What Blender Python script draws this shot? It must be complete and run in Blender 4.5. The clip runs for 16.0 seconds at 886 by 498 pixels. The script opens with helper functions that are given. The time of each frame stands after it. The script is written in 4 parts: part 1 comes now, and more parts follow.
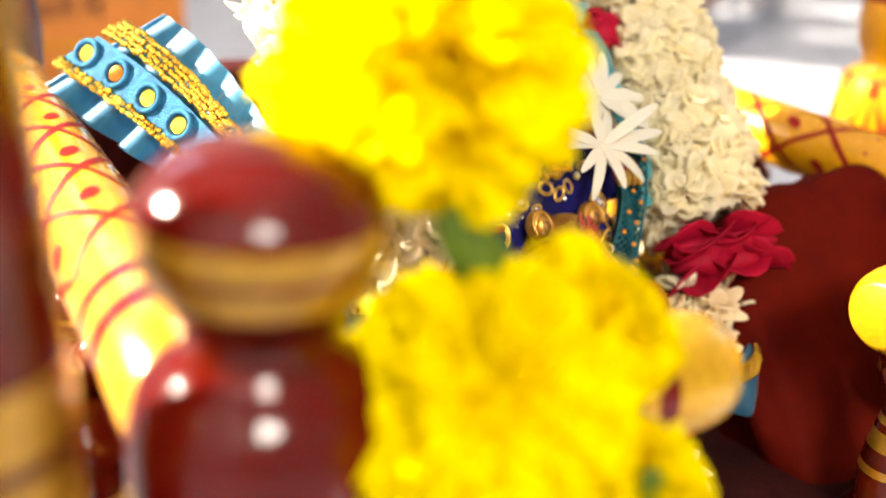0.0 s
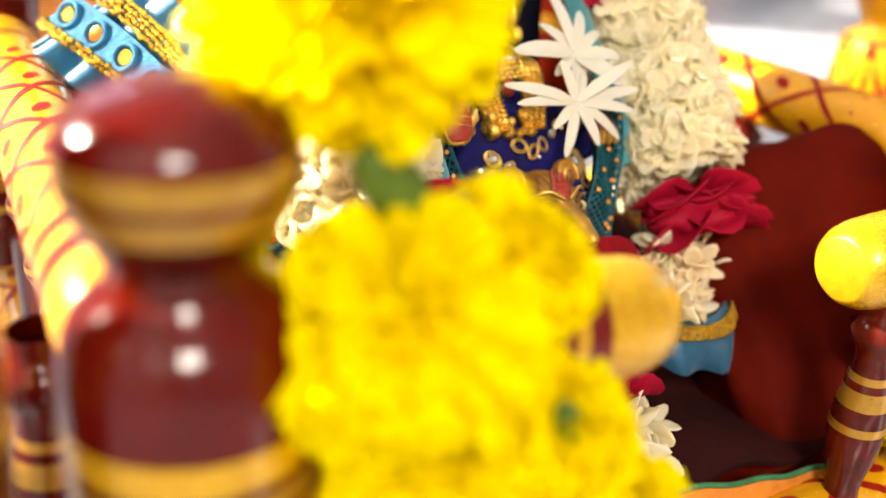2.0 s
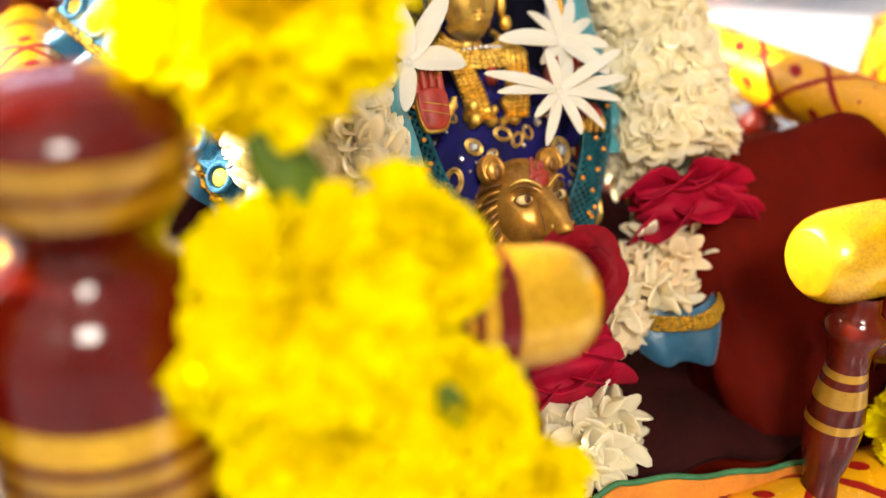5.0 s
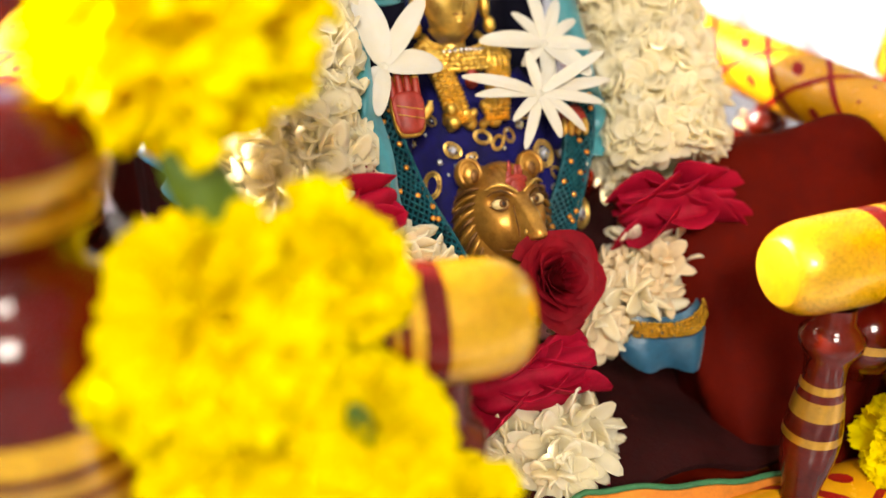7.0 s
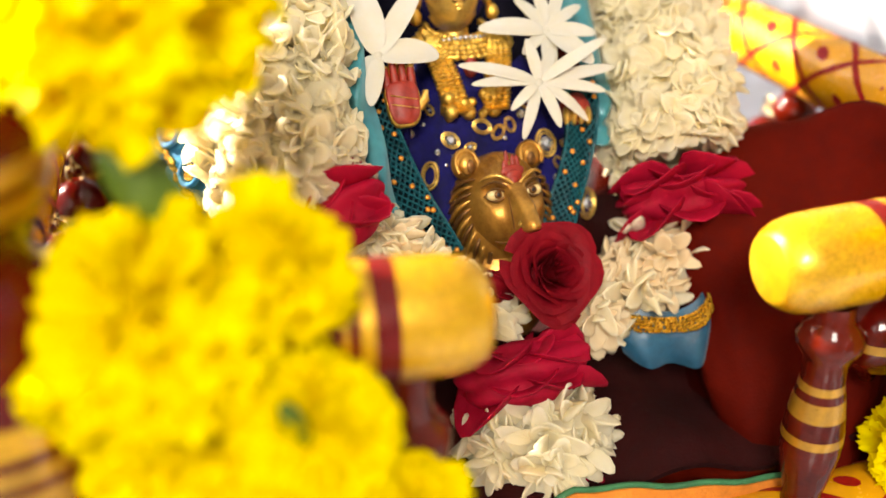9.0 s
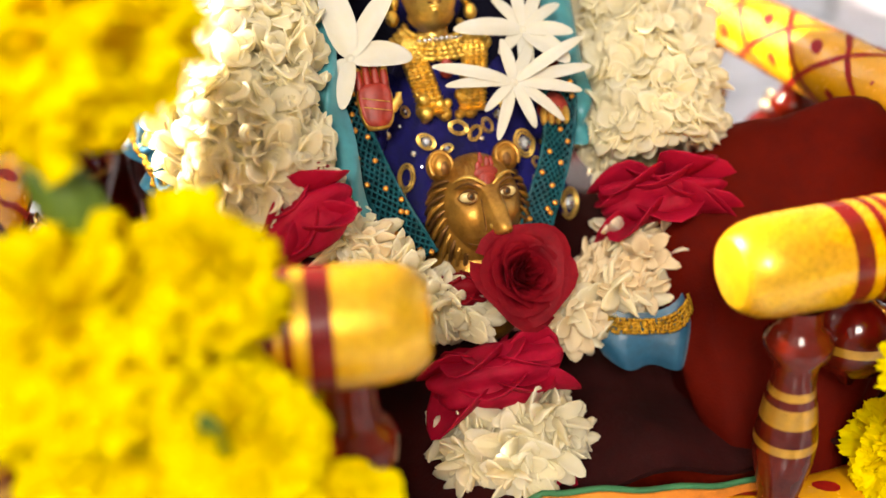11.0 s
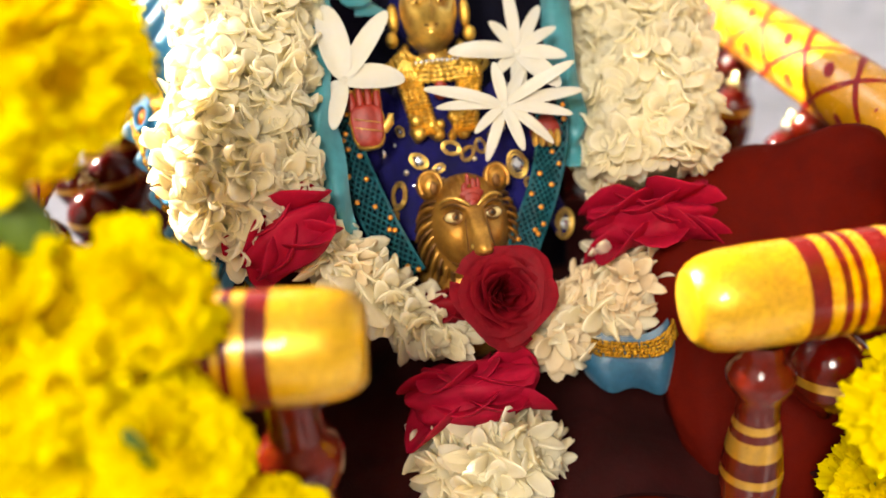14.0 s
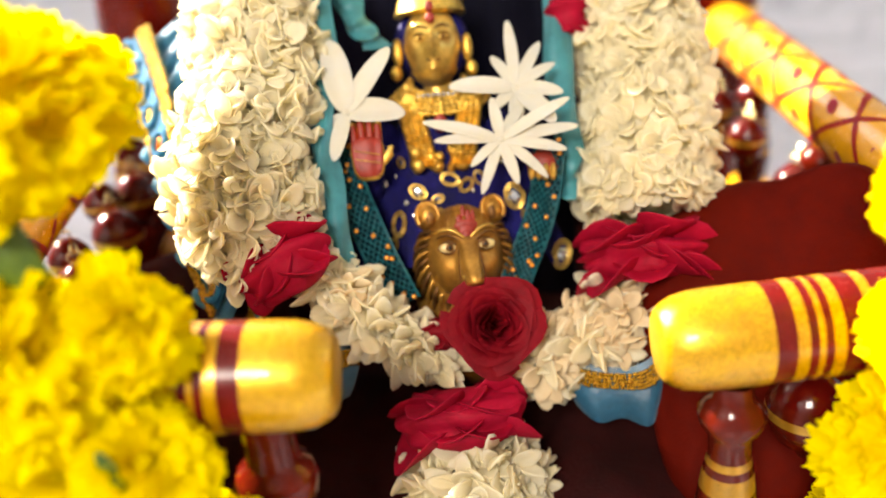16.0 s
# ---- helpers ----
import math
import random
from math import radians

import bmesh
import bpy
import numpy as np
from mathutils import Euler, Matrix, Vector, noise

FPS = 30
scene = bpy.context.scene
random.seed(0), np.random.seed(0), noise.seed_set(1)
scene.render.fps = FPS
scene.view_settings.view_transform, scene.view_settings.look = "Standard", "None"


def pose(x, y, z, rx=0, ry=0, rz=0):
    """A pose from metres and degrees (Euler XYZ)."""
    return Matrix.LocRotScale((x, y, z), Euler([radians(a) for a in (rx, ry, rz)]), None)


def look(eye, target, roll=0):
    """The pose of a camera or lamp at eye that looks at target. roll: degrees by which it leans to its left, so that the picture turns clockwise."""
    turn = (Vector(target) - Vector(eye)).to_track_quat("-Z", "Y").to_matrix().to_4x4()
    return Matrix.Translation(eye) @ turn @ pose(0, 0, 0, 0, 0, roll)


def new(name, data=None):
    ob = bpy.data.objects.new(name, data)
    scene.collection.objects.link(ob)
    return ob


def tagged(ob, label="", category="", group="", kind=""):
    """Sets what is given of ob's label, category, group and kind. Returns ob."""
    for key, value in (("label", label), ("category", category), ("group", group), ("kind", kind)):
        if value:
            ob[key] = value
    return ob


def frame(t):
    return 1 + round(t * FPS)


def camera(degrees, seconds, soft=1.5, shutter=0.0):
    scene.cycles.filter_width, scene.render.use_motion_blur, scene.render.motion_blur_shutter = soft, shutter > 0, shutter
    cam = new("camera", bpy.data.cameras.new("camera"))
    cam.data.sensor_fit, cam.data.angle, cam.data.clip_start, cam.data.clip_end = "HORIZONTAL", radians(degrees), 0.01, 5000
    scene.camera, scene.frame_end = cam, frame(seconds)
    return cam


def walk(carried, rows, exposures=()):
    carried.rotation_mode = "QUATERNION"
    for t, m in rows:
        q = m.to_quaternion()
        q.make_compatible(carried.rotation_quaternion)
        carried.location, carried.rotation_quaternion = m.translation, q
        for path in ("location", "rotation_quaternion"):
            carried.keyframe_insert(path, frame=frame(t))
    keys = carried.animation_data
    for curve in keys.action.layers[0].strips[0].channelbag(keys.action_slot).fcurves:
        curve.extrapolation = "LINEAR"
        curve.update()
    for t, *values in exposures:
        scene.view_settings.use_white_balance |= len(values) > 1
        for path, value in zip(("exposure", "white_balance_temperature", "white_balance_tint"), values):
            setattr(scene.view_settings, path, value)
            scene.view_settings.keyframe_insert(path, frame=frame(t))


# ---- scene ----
cam = camera(49.4, 16.0)
cam.data.dof.use_dof = True
cam.data.dof.focus_distance = 0.410
cam.data.dof.aperture_fstop = 3.5
METRES, EYE, TILT, LEAN, TURN = 0.28, 0.30, -23.0, -3.5, -28.0
ROWS = [
    (0.0, 0.0, 0.0, 0.0, 0.0, 0.0, -0.0),
    (0.5, 0.0193, -0.0098, -0.0152, 0.44, -0.16, -0.07),
    (1.0, 0.0473, -0.0165, -0.0243, 0.91, -0.61, 0.03),
    (1.5, 0.0724, -0.0145, -0.035, 1.25, -0.82, -0.13),
    (2.0, 0.1012, -0.0173, -0.0371, 2.01, -1.25, 0.01),
    (2.5, 0.1302, -0.0232, -0.0328, 2.81, -1.43, -0.07),
    (3.0, 0.1576, -0.0255, -0.0337, 3.77, -1.43, -0.31),
    (3.5, 0.186, -0.0279, -0.036, 4.81, -1.54, -0.5),
    (4.0, 0.2185, -0.028, -0.0398, 5.68, -1.68, -0.54),
    (6.5, 0.3811, -0.0129, -0.0098, 9.77, -2.89, -1.08),
    (7.0, 0.4153, -0.0019, -0.0012, 10.72, -3.07, -1.03),
    (7.5, 0.446, 0.0072, 0.0074, 11.65, -3.26, -1.18),
    (8.0, 0.4774, 0.0121, 0.0118, 12.82, -3.49, -1.25),
    (8.5, 0.5029, 0.0267, 0.0128, 13.85, -3.78, -1.19),
    (9.0, 0.5322, 0.0428, 0.0148, 14.99, -4.2, -1.15),
    (11.5, 0.6788, 0.0834, 0.0448, 18.95, -5.1, -0.76),
    (12.0, 0.7078, 0.0865, 0.0498, 20.2, -5.3, -1.12),
    (12.5, 0.732, 0.089, 0.0525, 21.24, -5.41, -1.42),
    (13.0, 0.7605, 0.0958, 0.057, 22.26, -5.52, -1.56),
    (13.5, 0.7911, 0.103, 0.0684, 22.97, -5.58, -1.65),
    (14.0, 0.8233, 0.1074, 0.0855, 23.61, -5.42, -1.82),
    (14.5, 0.8551, 0.1101, 0.1004, 24.4, -5.17, -1.93),
    (15.0, 0.8851, 0.1134, 0.1114, 25.26, -5.14, -2.27),
    (15.5, 0.9111, 0.113, 0.121, 26.1, -5.17, -2.52),
    (16.0, 0.9405, 0.1106, 0.1348, 27.29, -5.25, -2.79),
]
walk(cam, [(t, pose(0, 0, EYE, TILT, LEAN, TURN) @ pose(METRES * x, METRES * y, METRES * z, 90 + pitch, roll, yaw)) for t, x, y, z, yaw, pitch, roll in ROWS],
     exposures=[(0.0, 2.76, 7300, 12), (16.0, 2.76, 7300, 12)])

# ---- world and sun ----
SUN = Vector((-0.675, 0.50, 0.45)).normalized()
world = bpy.data.worlds.new("sky")
scene.world = world
world.use_nodes = True
wn = world.node_tree
sky = wn.nodes.new("ShaderNodeTexSky")
sky.sky_type = "NISHITA"
sky.sun_disc = False
sky.sun_elevation = math.asin(SUN.z)
sky.sun_rotation = math.atan2(SUN.x, SUN.y)
wn.nodes["Background"].inputs["Strength"].default_value = 0.12
wn.links.new(sky.outputs["Color"], wn.nodes["Background"].inputs["Color"])
sun = new("sun", bpy.data.lights.new("sun", "SUN"))
sun.data.energy, sun.data.angle, sun.data.color = 3.8, radians(0.6), (1.0, 0.94, 0.85)
sun.matrix_world = look(SUN * 5, (0, 0, 0))


# ---- materials ----
def principled(name, color, rough=0.5, metal=0.0, coat=0.0, var=0.15, scale=60.0, bump=0.0, bump_scale=200.0, spec=0.5,
               sheen=0.0, translucent=0.0, other=None, trans_color=None, rand=0.0):
    """A surface with mottled colour at two scales, fine relief and, for petals and thin cloth, light shining through."""
    m = bpy.data.materials.new(name)
    m.use_nodes = True
    nt = m.node_tree
    b = nt.nodes["Principled BSDF"]
    co = nt.nodes.new("ShaderNodeTexCoord")
    n1 = nt.nodes.new("ShaderNodeTexNoise")
    n1.inputs["Scale"].default_value, n1.inputs["Detail"].default_value = scale, 6
    n2 = nt.nodes.new("ShaderNodeTexNoise")
    n2.inputs["Scale"].default_value, n2.inputs["Detail"].default_value = scale * 7, 3
    add = nt.nodes.new("ShaderNodeMath")
    add.operation = "MULTIPLY_ADD"
    add.inputs[1].default_value = 0.35
    for n in (n1, n2):
        nt.links.new(co.outputs["Object"], n.inputs["Vector"])
    nt.links.new(n2.outputs["Fac"], add.inputs[0])
    nt.links.new(n1.outputs["Fac"], add.inputs[2])
    ramp = nt.nodes.new("ShaderNodeMapRange")
    ramp.inputs["From Min"].default_value, ramp.inputs["From Max"].default_value = 0.4, 0.95
    nt.links.new(add.outputs[0], ramp.inputs["Value"])
    mix = nt.nodes.new("ShaderNodeMix")
    mix.data_type = "RGBA"
    dark = other or tuple(c * (1 - var * 2) for c in color)
    light = tuple(min(1, c * (1 + var)) for c in color)
    mix.inputs["A"].default_value, mix.inputs["B"].default_value = (*dark, 1), (*light, 1)
    nt.links.new(ramp.outputs["Result"], mix.inputs["Factor"])
    col = mix.outputs["Result"]
    if rand:
        info = nt.nodes.new("ShaderNodeObjectInfo")
        hsv = nt.nodes.new("ShaderNodeHueSaturation")
        mr = nt.nodes.new("ShaderNodeMapRange")
        mr.inputs["To Min"].default_value, mr.inputs["To Max"].default_value = 1 - rand, 1 + rand * 0.6
        nt.links.new(info.outputs["Random"], mr.inputs["Value"])
        nt.links.new(mr.outputs["Result"], hsv.inputs["Value"])
        nt.links.new(col, hsv.inputs["Color"])
        col = hsv.outputs["Color"]
    nt.links.new(col, b.inputs["Base Color"])
    rr = nt.nodes.new("ShaderNodeMapRange")
    rr.inputs["To Min"].default_value, rr.inputs["To Max"].default_value = max(0.03, rough * 0.8), min(1, rough * 1.25)
    nt.links.new(n2.outputs["Fac"], rr.inputs["Value"])
    nt.links.new(rr.outputs["Result"], b.inputs["Roughness"])
    b.inputs["Metallic"].default_value = metal
    b.inputs["Coat Weight"].default_value = coat
    b.inputs["Coat Roughness"].default_value = 0.06
    b.inputs["Specular IOR Level"].default_value = spec
    b.inputs["Sheen Weight"].default_value = sheen
    if bump:
        n3 = nt.nodes.new("ShaderNodeTexNoise")
        n3.inputs["Scale"].default_value, n3.inputs["Detail"].default_value = bump_scale, 4
        nt.links.new(co.outputs["Object"], n3.inputs["Vector"])
        bp = nt.nodes.new("ShaderNodeBump")
        bp.inputs["Strength"].default_value, bp.inputs["Distance"].default_value = bump, 0.001
        nt.links.new(n3.outputs["Fac"], bp.inputs["Height"])
        nt.links.new(bp.outputs["Normal"], b.inputs["Normal"])
    if translucent:
        tr = nt.nodes.new("ShaderNodeBsdfTranslucent")
        if trans_color:
            tr.inputs["Color"].default_value = (*trans_color, 1)
        else:
            nt.links.new(col, tr.inputs["Color"])
        ms = nt.nodes.new("ShaderNodeMixShader")
        ms.inputs[0].default_value = translucent
        nt.links.new(b.outputs[0], ms.inputs[1])
        nt.links.new(tr.outputs[0], ms.inputs[2])
        nt.links.new(ms.outputs[0], nt.nodes["Material Output"].inputs["Surface"])
    return m


MAROON = principled("maroon_lacquer", (0.092, 0.0060, 0.0020), 0.12, coat=0.12, var=0.3, scale=60, bump=0.08, bump_scale=150, spec=0.25)
RED_LACQ = principled("red_lacquer", (0.088, 0.003, 0.0015), 0.13, coat=0.12, var=0.2, scale=30, bump=0.06, bump_scale=150, spec=0.3)
BAND = principled("maroon_band_paint", (0.13, 0.005, 0.004), 0.25, coat=0.06, var=0.2, scale=80, bump=0.1, spec=0.25)
GOLD_PAINT = principled("golden_yellow_lacquer", (0.64, 0.36, 0.004), 0.27, metal=0.48, coat=0.5, var=0.12, scale=170, bump=0.28, bump_scale=950, other=(0.54, 0.27, 0.003))
GOLD_BAND = principled("gold_band_paint", (0.46, 0.235, 0.018), 0.3, metal=0.6, coat=0.4, var=0.15, scale=150, bump=0.15, bump_scale=500)
YELLOW = principled("yellow_lacquer", (0.68, 0.31, 0.009), 0.25, metal=0.1, coat=0.35, var=0.1, scale=40, bump=0.06, bump_scale=150)
YELLOW_END = principled("yellow_end_paint", (0.44, 0.245, 0.003), 0.42, metal=0.3, coat=0.2, var=0.15, scale=120, bump=0.25)
RED_LINE = principled("red_line_paint", (0.26, 0.005, 0.003), 0.5, spec=0.2, coat=0.0, var=0.2, scale=200)
MARIGOLD = principled("marigold_petal", (0.97, 0.82, 0.003), 0.7, var=0.06, scale=70, bump=0.2, bump_scale=500, spec=0.15, translucent=0.5, other=(0.97, 0.79, 0.002))
MARIGOLD_DEEP = principled("marigold_inner_petal", (0.97, 0.77, 0.003), 0.7, var=0.08, scale=70, bump=0.2, bump_scale=500, spec=0.15, translucent=0.45)
CREAM = principled("cream_petal", (0.97, 0.945, 0.835), 0.5, var=0.03, scale=50, bump=0.08, bump_scale=300, spec=0.3, translucent=0.66, other=(0.96, 0.885, 0.64), rand=0.05)
WHITE_PETAL = principled("white_petal", (0.66, 0.65, 0.60), 0.5, var=0.04, scale=60, bump=0.2, bump_scale=300, spec=0.3, translucent=0.3, other=(0.70, 0.65, 0.50))
AGED_PETAL = principled("aged_petal", (0.86, 0.75, 0.54), 0.55, var=0.1, scale=60, bump=0.1, bump_scale=300, translucent=0.45, other=(0.84, 0.68, 0.42), rand=0.08)
ROSE_RED = principled("rose_red_petal", (0.22, 0.003, 0.010), 0.6, var=0.25, scale=60, bump=0.3, bump_scale=350, translucent=0.25, other=(0.12, 0.001, 0.005), spec=0.15)
ROSE_PINK = principled("rose_crimson_petal", (0.46, 0.006, 0.036), 0.6, var=0.15, scale=60, bump=0.3, bump_scale=350, translucent=0.3, other=(0.28, 0.003, 0.018), spec=0.15)
LEAF = principled("leaf_green", (0.11, 0.18, 0.012), 0.45, var=0.25, scale=60, bump=0.25, translucent=0.3, other=(0.05, 0.10, 0.012))
STEM = principled("pale_green_stem", (0.40, 0.38, 0.03), 0.5, var=0.2, scale=60, bump=0.2, translucent=0.2)
BRASS = principled("polished_brass", (0.86, 0.58, 0.14), 0.34, metal=0.75, var=0.2, scale=120, bump=0.15, bump_scale=300, other=(0.42, 0.22, 0.05))
BRASS_OLD = principled("aged_brass", (0.52, 0.27, 0.05), 0.34, metal=0.65, var=0.2, scale=90, bump=0.12, bump_scale=400, other=(0.20, 0.08, 0.014))
GILT = principled("gilt_braid", (0.78, 0.50, 0.10), 0.3, metal=0.9, var=0.25, scale=300, bump=0.6, bump_scale=900)
RED_PAINT = principled("vermilion_paint", (0.28, 0.018, 0.007), 0.5, var=0.2, scale=250, bump=0.15, bump_scale=600)
BLUE_VELVET = principled("royal_blue_velvet", (0.006, 0.005, 0.085), 0.75, var=0.5, scale=55, bump=0.4, bump_scale=700, other=(0.003, 0.003, 0.02), spec=0.15)
TEAL_NET = principled("teal_net", (0.007, 0.080, 0.10), 0.45, var=0.3, scale=200, spec=0.15)
TURQ = principled("turquoise_satin", (0.04, 0.26, 0.30), 0.35, var=0.2, scale=40, bump=0.3, bump_scale=120, sheen=0.3, translucent=0.15)
SKY_SATIN = principled("sky_blue_satin", (0.025, 0.21, 0.38), 0.5, var=0.2, scale=40, bump=0.35, bump_scale=140, sheen=0.3, translucent=0.15)
SEQUIN = principled("gold_sequin", (0.60, 0.36, 0.05), 0.18, metal=1.0, var=0.3, scale=900, bump=0.9, bump_scale=1500)
ORANGE_BEAD = principled("orange_sequin", (0.75, 0.30, 0.04), 0.3, metal=0.5, var=0.2, scale=300)
GEM = principled("clear_rhinestone", (0.80, 0.80, 0.82), 0.08, metal=0.8, var=0.2, scale=500)
RED_CLOTH = principled("brick_red_cloth", (0.090, 0.0043, 0.0011), 0.75, var=0.15, scale=25, bump=0.25, bump_scale=900, other=(0.052, 0.002, 0.0008), spec=0.05)
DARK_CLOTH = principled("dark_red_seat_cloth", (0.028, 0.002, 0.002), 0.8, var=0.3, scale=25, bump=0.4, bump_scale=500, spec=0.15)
ORANGE_CLOTH = principled("orange_cloth", (0.70, 0.22, 0.02), 0.7, var=0.2, scale=60, bump=0.4, bump_scale=600)
GREEN_HEM = principled("green_hem", (0.03, 0.16, 0.06), 0.7, var=0.2, scale=100, bump=0.4, bump_scale=700)
STEEL = principled("stainless_steel", (0.66, 0.67, 0.70), 0.14, metal=1.0, var=0.1, scale=40)
CLAY = principled("brown_clay", (0.30, 0.11, 0.05), 0.6, var=0.2, scale=50, bump=0.3)
CARD = principled("orange_card", (0.62, 0.20, 0.03), 0.6, var=0.15, scale=20, bump=0.1)
INK = principled("black_ink", (0.02, 0.012, 0.01), 0.6, var=0.1)
WIRE = principled("gold_wire", (0.72, 0.52, 0.24), 0.25, metal=1.0, var=0.2, scale=200)
EYE_WHITE = principled("white_enamel", (0.60, 0.46, 0.20), 0.3, var=0.1, scale=300)


def marble():
    m = principled("grey_white_marble", (0.66, 0.68, 0.75), 0.18, var=0.06, scale=4, bump=0.02, bump_scale=30, other=(0.46, 0.47, 0.52))
    nt = m.node_tree
    b = nt.nodes["Principled BSDF"]
    base = b.inputs["Base Color"].links[0].from_socket
    co = nt.nodes["Texture Coordinate"]
    n = nt.nodes.new("ShaderNodeTexNoise")
    n.inputs["Scale"].default_value, n.inputs["Detail"].default_value, n.inputs["Distortion"].default_value = 3.0, 8, 1.5
    nt.links.new(co.outputs["Object"], n.inputs["Vector"])
    r = nt.nodes.new("ShaderNodeValToRGB")
    r.color_ramp.elements[0].position, r.color_ramp.elements[1].position = 0.47, 0.53
    r.color_ramp.elements[0].color, r.color_ramp.elements[1].color = (0, 0, 0, 1), (0, 0, 0, 1)
    e = r.color_ramp.elements.new(0.5)
    e.color = (0.55, 0.55, 0.55, 1)
    nt.links.new(n.outputs["Fac"], r.inputs["Fac"])
    mix = nt.nodes.new("ShaderNodeMix")
    mix.data_type = "RGBA"
    mix.inputs["B"].default_value = (0.30, 0.31, 0.36, 1)
    nt.links.new(base, mix.inputs["A"])
    nt.links.new(r.outputs["Color"], mix.inputs["Factor"])
    nt.links.new(mix.outputs["Result"], b.inputs["Base Color"])
    return m


MARBLE = marble()
JOINT = principled("tile_joint", (0.22, 0.21, 0.20), 0.8, var=0.2, scale=30, bump=0.3)


# ---- mesh helpers ----
def finish(name, bm, mats, smooth=True, sharp=50):
    bmesh.ops.recalc_face_normals(bm, faces=bm.faces)
    me = bpy.data.meshes.new(name)
    bm.to_mesh(me)
    bm.free()
    for m in (mats if isinstance(mats, (list, tuple)) else [mats]):
        me.materials.append(m)
    if smooth:
        me.polygons.foreach_set("use_smooth", [True] * len(me.polygons))
        me.set_sharp_from_angle(angle=radians(sharp))
    return me


def part(name, bm, mats, parent=None, label="", at=None, smooth=True):
    """One mesh object under a thing or a part. bm: a bmesh or ready mesh data."""
    me = bm if isinstance(bm, bpy.types.Mesh) else finish(name, bm, mats, smooth)
    ob = new(name, me)
    ob.parent = parent
    if at is not None:
        ob.matrix_basis = at
    if label:
        tagged(ob, label)
    return ob


def thing(name, label, category, at=None, group="", kind=""):
    ob = new(name)
    ob.empty_display_size = 0.01
    ob.matrix_basis = at if at is not None else Matrix()
    return tagged(ob, label, category, group, kind)


def lathe(bm, profile, segs=40, m=None):
    """profile: (height, radius, material index of the strip up to the next row)."""
    m = m or Matrix()
    rings = []
    for z, r, *_ in profile:
        if r < 1e-6:
            rings.append([bm.verts.new(m @ Vector((0, 0, z)))])
        else:
            rings.append([bm.verts.new(m @ Vector((r * math.cos(a), r * math.sin(a), z))) for a in (2 * math.pi * i / segs for i in range(segs))])
    for k in range(len(rings) - 1):
        a, b = rings[k], rings[k + 1]
        mi = profile[k][2] if len(profile[k]) > 2 else 0
        for i in range(segs):
            j = (i + 1) % segs
            if len(a) == 1 and len(b) == 1:
                continue
            if len(a) == 1:
                f = bm.faces.new((a[0], b[i], b[j]))
            elif len(b) == 1:
                f = bm.faces.new((a[i], a[j], b[0]))
            else:
                f = bm.faces.new((a[i], a[j], b[j], b[i]))
            f.material_index = mi
    return bm


def ball(bm, c, r, m=None, mi=0, u=20, v=12, rot=None):
    """An ellipsoid at c with half axes r."""
    r = (r, r, r) if isinstance(r, (int, float)) else r
    mm = (m or Matrix()) @ Matrix.Translation(c) @ (rot or Matrix()) @ Matrix.Diagonal((*r, 1))
    g = bmesh.ops.create_uvsphere(bm, u_segments=u, v_segments=v, radius=1, matrix=mm)
    fs = {f for w in g["verts"] for f in w.link_faces}
    for f in fs:
        f.material_index = mi
    return g["verts"]


def tube(bm, pts, r, segs=8, mi=0, closed=False):
    """A round strand along points; r a number or one for each point."""
    pts = [Vector(p) for p in pts]
    n = len(pts)
    rings = []
    for i, p in enumerate(pts):
        a = pts[(i - 1) % n] if closed or i else p
        b = pts[(i + 1) % n] if closed or i < n - 1 else p
        d = (b - a).normalized()
        s = d.cross(Vector((0.13, 0.31, 0.94)))
        if s.length < 0.05:
            s = d.cross(Vector((1, 0, 0)))
        s.normalize()
        w = d.cross(s)
        rr = r[i] if isinstance(r, (list, tuple)) else r
        rings.append([bm.verts.new(p + rr * (math.cos(t) * s + math.sin(t) * w)) for t in (2 * math.pi * k / segs for k in range(segs))])
    for i in range(n if closed else n - 1):
        a, b = rings[i], rings[(i + 1) % n]
        for k in range(segs):
            bm.faces.new((a[k], a[(k + 1) % segs], b[(k + 1) % segs], b[k])).material_index = mi
    if not closed:
        bm.faces.new(rings[0]).material_index = mi
        bm.faces.new(rings[-1]).material_index = mi
    return bm


def sheet(bm, nu, nv, fn, thick=0.0, mi=0):
    """A surface from fn(u, v) with u, v in 0..1, given a thickness where asked."""
    g = [[bm.verts.new(fn(i / nu, j / nv)) for j in range(nv + 1)] for i in range(nu + 1)]
    fs = [bm.faces.new((g[i][j], g[i + 1][j], g[i + 1][j + 1], g[i][j + 1])) for i in range(nu) for j in range(nv)]
    for f in fs:
        f.material_index = mi
    if thick:
        bmesh.ops.recalc_face_normals(bm, faces=fs)
        r = bmesh.ops.solidify(bm, geom=fs, thickness=thick)
        for f in r["geom"]:
            if isinstance(f, bmesh.types.BMFace):
                f.material_index = mi
    return bm


def spline(pts, n):
    """n + 1 points along a smooth line through pts."""
    pts = [Vector(p) for p in pts]
    out = []
    for i in range(n + 1):
        s = i / n * (len(pts) - 1)
        k = min(int(s), len(pts) - 2)
        f = s - k
        p0, p1, p2, p3 = pts[max(k - 1, 0)], pts[k], pts[k + 1], pts[min(k + 2, len(pts) - 1)]
        out.append(0.5 * ((2 * p1) + (p2 - p0) * f + (2 * p0 - 5 * p1 + 4 * p2 - p3) * f * f + (3 * p1 - p0 - 3 * p2 + p3) * f ** 3))
    return out


